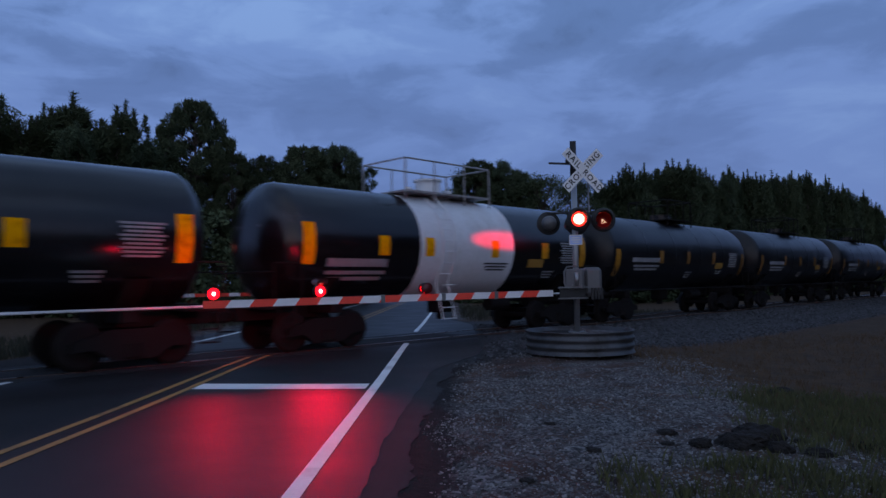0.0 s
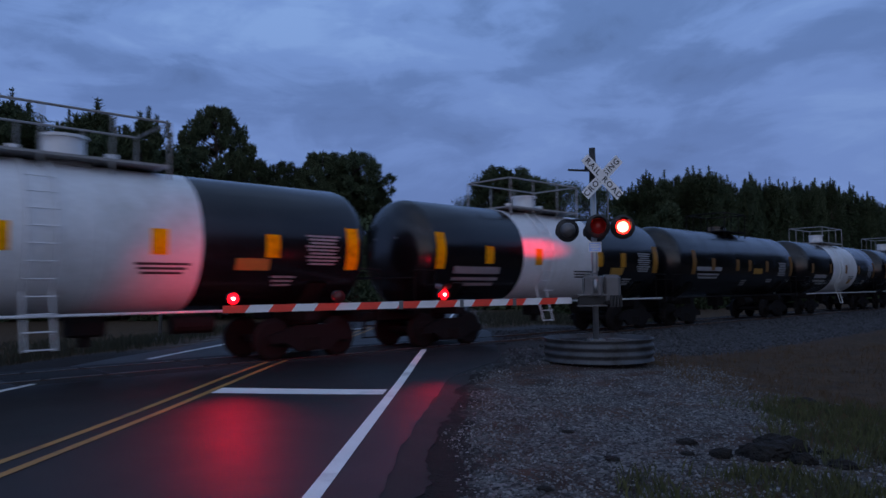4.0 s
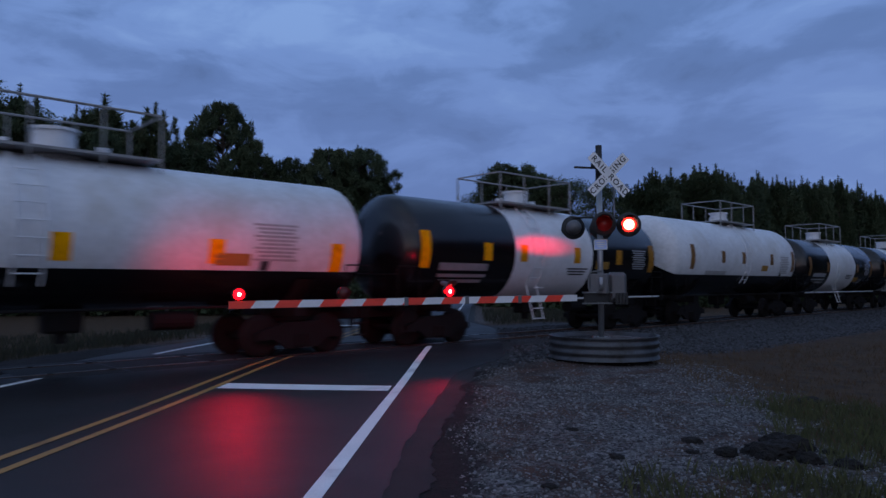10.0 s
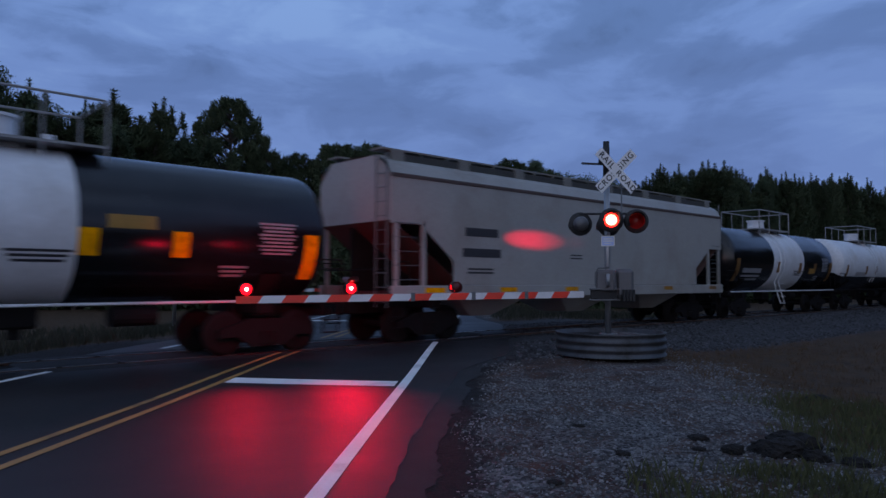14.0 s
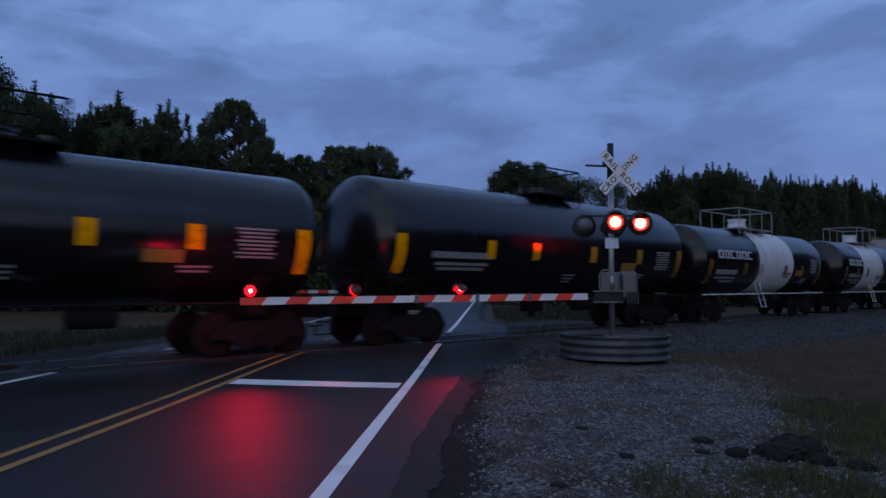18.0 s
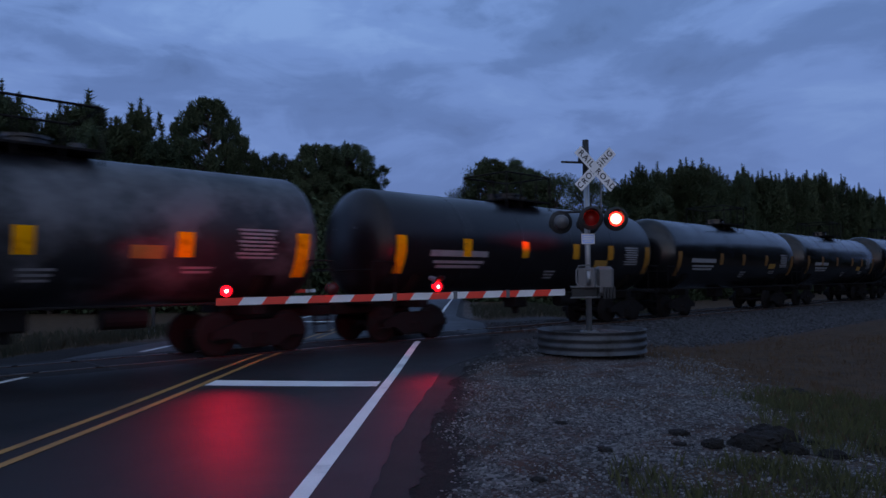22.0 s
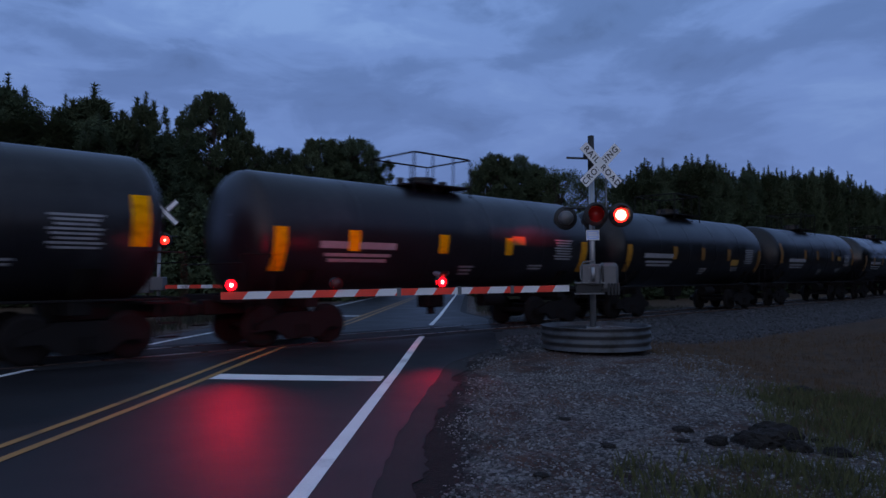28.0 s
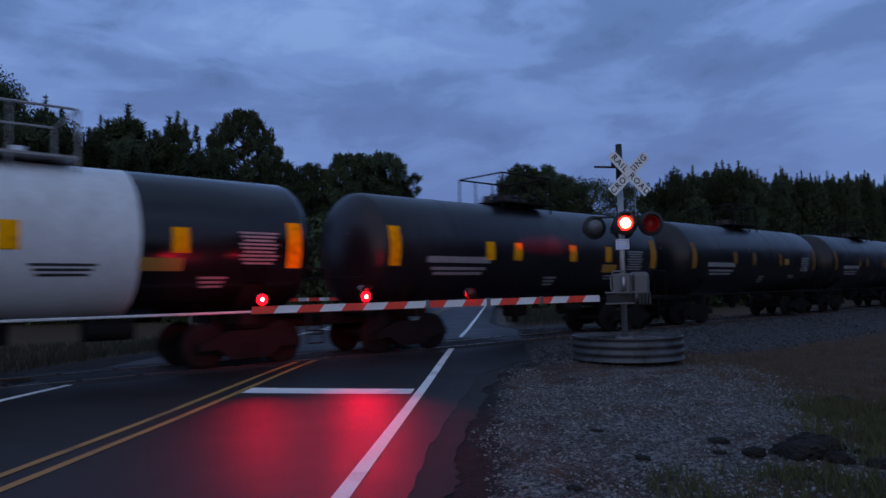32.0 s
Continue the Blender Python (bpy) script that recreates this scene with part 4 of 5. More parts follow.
def underframe(car, half, draft):
    """Stub sills, couplers, hoses, bolsters, end platforms and steps."""
    for sg in (1, -1):
        bm = box(B(), sg * (half - 1.0), 0, 0.92, 2.6, 0.42, 0.34, bevel=0.02)
        box(bm, sg * (half - 1.9), 0, 1.02, 0.35, 2.5, 0.26, bevel=0.02)
        part("stub_sill", bm, M_FRAME, car)
        bm = box(B(), sg * (half + 0.50 * draft), 0, 0.88, draft + 0.1, 0.16, 0.22, bevel=0.03)
        box(bm, sg * (half + draft - 0.06), 0, 0.88, 0.22, 0.30, 0.30, bevel=0.05)
        part("coupler", bm, M_FRAME, car, "knuckle coupler")
        bm = box(B(), sg * half, 0, 1.12, 0.12, 2.85, 0.16, bevel=0.01)
        box(bm, sg * (half - 0.42), 0, 1.10, 0.75, 2.7, 0.05)
        part("end_platform", bm, M_FRAME, car)
        for y in (-1.42, 1.42):
            bm = B()
            for zz in (0.42, 0.70):
                box(bm, sg * (half - 0.35), y, zz, 0.42, 0.05, 0.03)
            for xx in (-0.2, 0.2):
                box(bm, sg * (half - 0.35) + xx, y, 0.75, 0.03, 0.03, 0.70)
            part("corner_step", bm, M_FRAME, car, "black steel corner step")
        for y in (-1.40, 1.40):
            bm = B()
            cyl(bm, (sg * (half - 0.02), y, 1.1), (sg * (half - 0.02), y, 2.1), 0.016, seg=6)
            cyl(bm, (sg * (half - 0.75), y, 1.1), (sg * (half - 0.75), y, 2.1), 0.016, seg=6)
            cyl(bm, (sg * (half - 0.75), y, 2.1), (sg * (half - 0.02), y, 2.1), 0.016, seg=6)
            part("end_handrail", bm, M_FRAME, car, "thin end handrail")
        part("cross_handrail", cyl(B(), (sg * (half - 0.02), -1.4, 1.9), (sg * (half - 0.02), 1.4, 1.9), 0.016, seg=6), M_FRAME, car)
        truck(car, sg * (half - 1.75))


def shell(car, name, x0, x1, material, label="", head0=False, head1=False):
    """A length of tank with or without dished heads."""
    bm = B()
    prof = []
    r = TANK_R
    if head0:
        prof += [(x0 - 0.62 * math.cos(w), r * math.sin(w)) for w in [radians(90) * i / 9 for i in range(9)]]
    n = max(1, int((x1 - x0) / 1.5))
    prof += [(x0 + (x1 - x0) * i / n, r) for i in range(n + 1)]
    if head1:
        prof += [(x1 + 0.62 * math.sin(w), r * math.cos(w)) for w in [radians(90) * i / 9 for i in range(1, 10)]]
    lathe(bm, prof, 48, "X")
    return part(name, bm, material, car, label, pose(0, 0, TANK_Z))


def patch(car, x, z0, z1, w, material, name, label="", out=0.006):
    """A plate that follows the tank's side, on the camera's side and the other."""
    for sg in (-1, 1):
        bm = B()
        n = 5
        rows = []
        for i in range(n + 1):
            z = z0 + (z1 - z0) * i / n - TANK_Z
            y = math.sqrt(max(0.01, (TANK_R + out) ** 2 - z * z))
            rows.append([bm.verts.new((x + dx, sg * y, z + TANK_Z)) for dx in (-w / 2, w / 2)])
        for a, b in zip(rows, rows[1:]):
            bm.faces.new((a[0], a[1], b[1], b[0]))
        part(name, bm, material, car, label)


def stencil(car, x, z, w, h, material, n=1, gap=0.02, name="stencil_bar"):
    for i in range(n):
        patch(car, x, z - (h + gap) * i - h, z - (h + gap) * i, w * (1 - 0.12 * ((i * 7) % 3)), material, name, out=0.005)


def top_platform(car, x, material, rails=2.0, ladder=True, foot=0.42):
    top = TANK_Z + TANK_R
    bm = box(B(), x, 0, top + 0.03, 2 * rails, 1.9, 0.05)
    box(bm, x, 0, top - 0.04, 0.8, 1.0, 0.12)
    part("walkway", bm, M_RAILING if ladder else M_FRAME, car, "steel grating around the manway")
    mh = 0.50 if ladder else 0.26
    bm = cyl(B(), (x, 0, top - 0.1), (x, 0, top + mh), 0.40, 0.38, seg=20)
    cyl(bm, (x, 0, top + mh), (x, 0, top + mh + 0.06), 0.43, seg=20)
    part("manway", bm, material, car, "round manway housing with a bolted cover")
    for vx, vy, vr, vh in ((0.95, 0.1, 0.13, 0.32), (-0.9, -0.1, 0.11, 0.26)):
        part("valve", cyl(B(), (x + vx, vy, top), (x + vx, vy, top + vh), vr, seg=12), material, car)
    paint = M_RAILING if ladder else M_FRAME
    hr = 0.94 if ladder else 0.88
    for sy in (-1, 1):
        y = sy * 0.93
        part("handrail", tube(B(), [(x - rails, y, top - 0.25), (x - rails, y, top + hr - 0.04), (x - rails + 0.06, y, top + hr), (x + rails - 0.06, y, top + hr), (x + rails, y, top + hr - 0.04), (x + rails, y, top - 0.25)], 0.026), paint, car, "tubular safety railing")
        for xx in (x - rails * 0.36, x + rails * 0.36):
            part("rail_post", cyl(B(), (xx, y, top - 0.25), (xx, y, top + hr), 0.022, seg=6), paint, car)
    for xx in (x - rails, x + rails):
        part("end_rail", cyl(B(), (xx, -0.93, top + hr), (xx, 0.93, top + hr), 0.024, seg=6), paint, car)
    if ladder:
        lad = new("side_ladder")
        lad.parent = car
        tagged(lad, "side ladder up to the platform")
        for dx in (-0.24, 0.24):
            bm = B()
            pts = [(x - 0.7 + dx, -(TANK_R + 0.10) * math.cos(w), TANK_Z + (TANK_R + 0.10) * math.sin(w)) for w in [radians(a) for a in range(-40, 61, 20)]]
            pts = ([(x - 0.7 + dx, -1.52, foot)] if foot < 1.2 else []) + pts
            tube(bm, pts, 0.022)
            part("stile", bm, material, lad)
        for i in range(11):
            z = 0.45 + 0.31 * i
            if z < foot:
                continue
            dz = z - TANK_Z
            y = -1.52 if z < 1.5 else -math.sqrt(max(0.3, (TANK_R + 0.10) ** 2 - dz * dz))
            part("rung", cyl(B(), (x - 0.94, y, z), (x - 0.46, y, z), 0.014, seg=6), material, lad)


def lift(car):
    """Sets the body up on its trucks."""
    for o in car.children:
        o.matrix_basis = Matrix.Translation((0, 0, 0.14)) @ o.matrix_basis


def tank_car(name, label, span, style, spec):
    """A tank car. span: from its first to its last tall reflector. spec: what sets this car apart."""
    global TANK_R, TANK_Z
    TANK_R = spec.get("r", 1.50)
    TANK_Z = 1.0 + TANK_R
    car = thing(name, None, label, "tank car", "cars of the freight train")
    h = span / 2
    cy = h + (0.50 if style == "half" else 0.16)          # where the heads begin
    half = cy + (0.55 if style == "half" else 0.75)
    draft = 0.55
    base = {"band": M_TANK, "wide": M_TANK, "clean": M_TANK, "half": M_TANK, "plain": M_TANK, "dull": M_TANK_DULL, "old": M_TANK_OLD, "grey": M_TANK_GREY}[style]
    white = {"band": M_TANK_WHITE, "wide": M_TANK_STAINED, "clean": M_TANK_WHITE}.get(style)
    if white:
        w0, w1 = spec.get("band", (-2.04, 1.86) if style == "band" else (-3.9, 2.92) if style == "wide" else (-2.6, 2.35))
        shell(car, "tank_end", -cy, w0, base, label="black tank end", head0=True)
        shell(car, "tank_band", w0, w1, white, label="white band round the tank")
        shell(car, "tank_end", w1, cy, base, label="black tank end", head1=True)
        for x in (w0 + 0.01, (w0 + w1) / 2, w1 - 0.01):
            bm = B()
            lathe(bm, [(x - 0.04, TANK_R), (x - 0.03, TANK_R + 0.006), (x + 0.03, TANK_R + 0.006), (x + 0.04, TANK_R)], 48, "X")
            part("weld_seam", bm, white, car, at=pose(0, 0, TANK_Z))
    elif style == "half":
        lo, hi = (-6.3, 5.3) if span < 11 else (-cy, cy)
        shell(car, "tank", lo, hi, M_TANK_STAINED, label="white tank", head0=True, head1=True)
        bm = B()
        r = TANK_R + 0.012
        prof = [(lo - 0.635 * math.cos(w), r * math.sin(w)) for w in [radians(90) * i / 9 for i in range(1, 10)]]
        prof += [(hi + 0.635 * math.sin(w), r * math.cos(w)) for w in [radians(90) * i / 9 for i in range(0, 9)]]
        lathe(bm, prof, 28, "X", arc=(radians(208), radians(332)))
        part("lower_jacket", bm, M_TANK, car, "black lower tank", pose(0, 0, TANK_Z))
    else:
        shell(car, "tank", -cy, cy, base, label="black tank", head0=True, head1=True)
        for x in (-cy * 0.6, -cy * 0.2, cy * 0.2, cy * 0.6):
            bm = B()
            lathe(bm, [(x - 0.04, TANK_R), (x - 0.03, TANK_R + 0.006), (x + 0.03, TANK_R + 0.006), (x + 0.04, TANK_R)], 48, "X")
            part("weld_seam", bm, base, car, at=pose(0, 0, TANK_Z))
    # reflectors
    tb = spec.get("tall_foot", 1.93 if white else 1.60)
    for x in spec.get("tall", (-h, h)):
        patch(car, x, tb, tb + 1.0, 0.34, M_REFLECT, "reflector", "tall yellow reflective strip")
    sq = spec.get("square_z", 2.43 if white else 2.35)
    for x in spec.get("squares", {"band": (-3.35, -1.72, 1.01, 3.5), "wide": (-3.3, 3.4)}.get(style, (-2.4, 0.0, 2.5))):
        patch(car, x, sq - 0.255, sq + 0.255, 0.34, M_REFLECT, "reflector", "yellow reflective square")
    # stencilled markings as plain bars
    if style == "half":
        stencil(car, -3.1, 2.05, 1.9, 0.22, M_BAR_FAINT)
        stencil(car, 4.0, 2.82, 1.1, 0.05, M_BAR_FAINT, 10, 0.035)
        patch(car, 3.75, 1.80, 2.0, 0.22, M_BAR_DARK, "door_plate", "small dark plate")
    elif white:
        stencil(car, -h + 1.5, 2.08, 1.9, 0.20, M_BAR_WHITE)
        stencil(car, -h + 1.5, 1.78, 1.9, 0.09, M_BAR_WHITE, 2, 0.06)
        stencil(car, h - 0.85, 2.72, 0.9, 0.045, M_BAR_WHITE, 9, 0.035)
        stencil(car, (w0 + w1) / 2 + 1.2, 2.02, 1.1, 0.05, M_BAR_DARK, 3, 0.04)
        stencil(car, h - 1.8, 1.78, 0.6, 0.05, M_BAR_WHITE, 3, 0.04)
    else:
        stencil(car, -h + 2.2, 2.30, 2.3, 0.17, M_BAR_WHITE)
        stencil(car, -h + 2.2, 2.02, 2.0, 0.08, M_BAR_WHITE, 2, 0.05)
        stencil(car, h - 1.15, 2.62, 0.95, 0.045, M_BAR_WHITE, 8, 0.04)
        stencil(car, 0.3, 1.75, 0.6, 0.05, M_BAR_WHITE, 3, 0.05)
        stencil(car, h - 2.45, 1.80, 0.7, 0.05, M_BAR_WHITE, 2, 0.04)
    for x, z, w in spec.get("placards", ((h - 2.6, 2.02, 0.8),)):
        patch(car, x, z - 0.13, z + 0.13, w, M_PANEL_OCHRE, "placard", "ochre placard")
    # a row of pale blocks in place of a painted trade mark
    if "mark" in spec:
        m0, m1 = spec["mark"]
        step = (m1 - m0) / 6
        for i in range(6):
            x, w = m0 + step * (i + 0.5), step * (0.78 if i % 2 else 0.84)
            patch(car, x, 2.55, 2.62, w, M_BAR_PALE, "mark_block")
            patch(car, x, 2.84, 2.91, w, M_BAR_PALE, "mark_block")
            patch(car, x - w * 0.34, 2.62, 2.84, w * 0.32, M_BAR_PALE, "mark_block")
            if i % 3 != 2:
                patch(car, x + w * 0.34, 2.62, 2.84, w * 0.32, M_BAR_PALE, "mark_block")
    # head text and yellow strip on the tank's ends
    for sg in (1, -1):
        bm = B()
        for i, w in enumerate((0.95, 0.95, 0.7)):
            box(bm, sg * (cy + 0.565), 0, TANK_Z + 0.35 - 0.17 * i, 0.01, w, 0.09)
        part("end_stencil", bm, M_BAR_WHITE, car)
    pale = bool(white) or style == "half"
    top_platform(car, -0.35 if white else 0.5 if pale and span < 11 else -0.1 if pale else 0.4 if style in ("plain", "grey") or span == 11.5 else -0.25, white or (M_TANK_WHITE if style == "half" else base), 1.75 if pale else 1.1, ladder=bool(white) or style == "half", foot=1.6 if style == "half" else 0.42)
    # walkway pipe along the side and bottom fittings
    bm = B()
    for y in (-1.38, 1.38):
        cyl(bm, (-half + 0.3, y, 1.03), (half - 0.3, y, 1.03), 0.028, seg=6)
    part("side_rail", bm, M_TANK_WHITE if white else M_FRAME, car, "long thin rail along the sill")
    bm = box(B(), 0.1, 0, 0.80, 0.7, 0.5, 0.5, bevel=0.05)
    cyl(bm, (0.1, 0, 0.35), (0.1, 0, 0.7), 0.12, seg=12)
    part("bottom_outlet", bm, M_FRAME, car)
    for sg in (1, -1):
        bm = B()
        lathe(bm, [(-0.25, TANK_R + 0.01), (-0.24, TANK_R + 0.04), (0.24, TANK_R + 0.04), (0.25, TANK_R + 0.01)], 20, "X", arc=(radians(215), radians(325)))
        part("saddle", bm, M_FRAME, car, at=pose(sg * (half - 1.75), 0, TANK_Z))
    bm = cyl(B(), (1.6, -0.6, 0.75), (2.5, -0.6, 0.75), 0.2, seg=14)
    part("brake_reservoir", bm, M_FRAME, car)
    lift(car)
    underframe(car, half, draft)
    return car


def hopper_car():
    car = thing("hopper_car", None, "tall grey covered hopper car with dark roof trim", "hopper car", "cars of the freight train")
    h = 8.80
    y0, top = 1.60, 4.15
    prof = [(-1.45, 1.02), (-1.6, 1.10), (-1.6, 1.35), (-y0, 4.15), (-1.45, 4.45), (-1.05, 4.70), (0, 4.76), (1.05, 4.70), (1.45, 4.45), (y0, 4.15), (1.6, 1.35), (1.6, 1.10), (1.45, 1.02)]
    bm = B()
    # body between the end slopes: side sheets are cut back over the trucks
    a = [bm.verts.new((-h, y, z)) for y, z in prof]
    b = [bm.verts.new((h, y, z)) for y, z in prof]
    for i in range(2, len(prof) - 3):
        bm.faces.new((a[i], a[i + 1], b[i + 1], b[i])) if not (i in (2, 9)) else None
    bmesh.ops.recalc_face_normals(bm, faces=bm.faces)
    part("roof", bm, M_HOPPER, car, "rounded grey roof")
    for sg in (-1, 1):
        bm = B()
        pts = [(-h, 4.15), (-h, 2.92), (-h + 1.0, 2.92), (-h + 2.15, 2.0), (-h + 2.15, 1.36), (h - 2.15, 1.36), (h - 2.15, 2.0), (h - 1.0, 2.80), (h, 2.80), (h, 4.15)]
        v0 = [bm.verts.new((x, sg * y0, z)) for x, z in pts]
        v1 = [bm.verts.new((x, sg * (y0 - 0.03), z)) for x, z in pts]
        bm.faces.new(v0), bm.faces.new(v1[::-1])
        for i in range(len(pts)):
            j = (i + 1) % len(pts)
            bm.faces.new((v0[i], v1[i], v1[j], v0[j]))
        bmesh.ops.recalc_face_normals(bm, faces=bm.faces)
        part("side_sheet", bm, M_HOPPER, car, "smooth grey side")
        part("side_sill", box(B(), 0, sg * 1.6, 1.18, 2 * h, 0.10, 0.34, bevel=0.015), M_HOPPER, car, "grey side sill")
        part("top_chord", box(B(), 0, sg * 1.60, 4.14, 2 * h, 0.05, 0.10, bevel=0.01), M_CHORD, car, "rust-brown roof trim")
        bm = box(B(), 0, sg * 0.95, 4.86, 2 * h, 0.5, 0.05)
        for i in range(19):
            box(bm, -h + 0.4 + i * (2 * h - 0.8) / 18, sg * 1.0, 4.78, 0.07, 0.4, 0.14)
        part("running_board", bm, M_BOARD, car, "roof running board")
        part("hatch_rail", box(B(), 0, sg * 1.22, 4.66, 2 * h - 0.5, 0.05, 0.20), M_BOARD_DARK, car, "dark hatch trough")
        for i in range(8):
            part("board_bracket", box(B(), -h + 0.5 + i * (2 * h - 1.0) / 7, sg * 1.24, 4.70, 0.42, 0.06, 0.30, bevel=0.01), M_BOARD, car, "grey bracket under the running board")
        for x in (-8.6, -7.7):
            for k in (1, -1):
                part("corner_post", box(B(), k * x, sg * 1.56, 2.1, 0.12, 0.08, 1.9), M_HOPPER, car)
        for x0, x1 in ((-7.7, -7.0), (-4.85, -4.15), (-1.85, -1.2), (0.98, 1.52), (4.1, 4.7), (7.62, 8.19)):
            part("reflector", box(B(), (x0 + x1) / 2, sg * 1.655, 1.23, x1 - x0, 0.006, 0.13), M_REFLECT, car, "yellow reflective strip")
        for i, (x, z, w, hh) in enumerate(((-5.55, 2.82, 1.3, 0.24), (-5.55, 2.25, 1.5, 0.24), (-5.6, 1.80, 1.0, 0.05), (-5.6, 1.70, 1.0, 0.05), (-1.2, 2.3, 0.6, 0.04), (-1.2, 2.2, 0.6, 0.04), (0.2, 1.7, 0.7, 0.05), (0.2, 1.6, 0.7, 0.05))):
            part("stencil_bar", box(B(), x, sg * 1.604, z, w, 0.008, hh), M_BAR_DARK, car)
    for sg in (-1, 1):
        bm = B()
        v = [bm.verts.new(p) for p in ((sg * h, -1.57, 4.15), (sg * h, 1.57, 4.15), (sg * (h - 0.05), 1.57, 3.0), (sg * (h - 0.05), -1.57, 3.0))]
        bm.faces.new(v)
        v2 = [bm.verts.new(p) for p in ((sg * (h - 0.05), -1.57, 3.0), (sg * (h - 0.05), 1.57, 3.0), (sg * (h - 2.7), 1.57, 1.2), (sg * (h - 2.7), -1.57, 1.2))]
        bm.faces.new(v2).material_index = 1
        v3 = [bm.verts.new(p) for p in ((sg * h, -1.6, 4.15), (sg * h, -1.05, 4.70), (sg * h, 1.05, 4.70), (sg * h, 1.6, 4.15))]
        bm.faces.new(v3)
        # plate added to fill the end opening with dark, in place of shade
        part("end_web", box(B(), sg * (h - 1.15), 0.25, 2.05, 2.1, 0.06, 1.7), M_FRAME, car, "added dark plate in place of shade under the slope")
        part("end_slope", bm, [M_HOPPER, M_SLOPE_SHADED], car, "sloping end sheet, rusty with shade painted in below")
        bm = B()
        for y in (-1.5, -1.05):
            cyl(bm, (sg * (h + 0.05), y, 0.8), (sg * (h + 0.05), y, 4.7), 0.018, seg=6)
        for i in range(11):
            cyl(bm, (sg * (h + 0.05), -1.5, 0.95 + 0.36 * i), (sg * (h + 0.05), -1.05, 0.95 + 0.36 * i), 0.012, seg=6)
        for i in range(5):
            cyl(bm, (sg * (h - 0.1), -1.6, 1.5 + 0.36 * i), (sg * (h - 0.9), -1.6, 1.5 + 0.36 * i), 0.012, seg=6)
        part("end_ladder", bm, M_GALV, car, "end ladder")
    for x in (-4.6, 0, 4.6):
        bm = B()
        top_v = [bm.verts.new((x + sx * 2.1, sy * 1.5, 1.35)) for sx, sy in ((-1, -1), (1, -1), (1, 1), (-1, 1))]
        low_v = [bm.verts.new((x + sx * 0.45, sy * 0.6, 0.45)) for sx, sy in ((-1, -1), (1, -1), (1, 1), (-1, 1))]
        for i in range(4):
            j = (i + 1) % 4
            bm.faces.new((top_v[i], top_v[j], low_v[j], low_v[i]))
        bm.faces.new(low_v[::-1])
        bmesh.ops.recalc_face_normals(bm, faces=bm.faces)
        part("hopper_bay", bm, M_HOPPER, car, "sloping discharge bay")
    lift(car)
    underframe(car, h, 0.5)
    return car


LABELS = {"band": "black tank car with a broad white band and yellow reflectors", "wide": "black-ended tank car with a long stained white middle",
          "clean": "black-ended tank car with a clean white middle", "half": "white tank car with a black lower tank", "plain": "black tank car with yellow reflectors and white stencils",
          "dull": "dull black tank car with yellow reflectors and faint stencils", "old": "faded weathered black tank car with yellow reflectors", "grey": "patchy grey and black weathered tank car"}
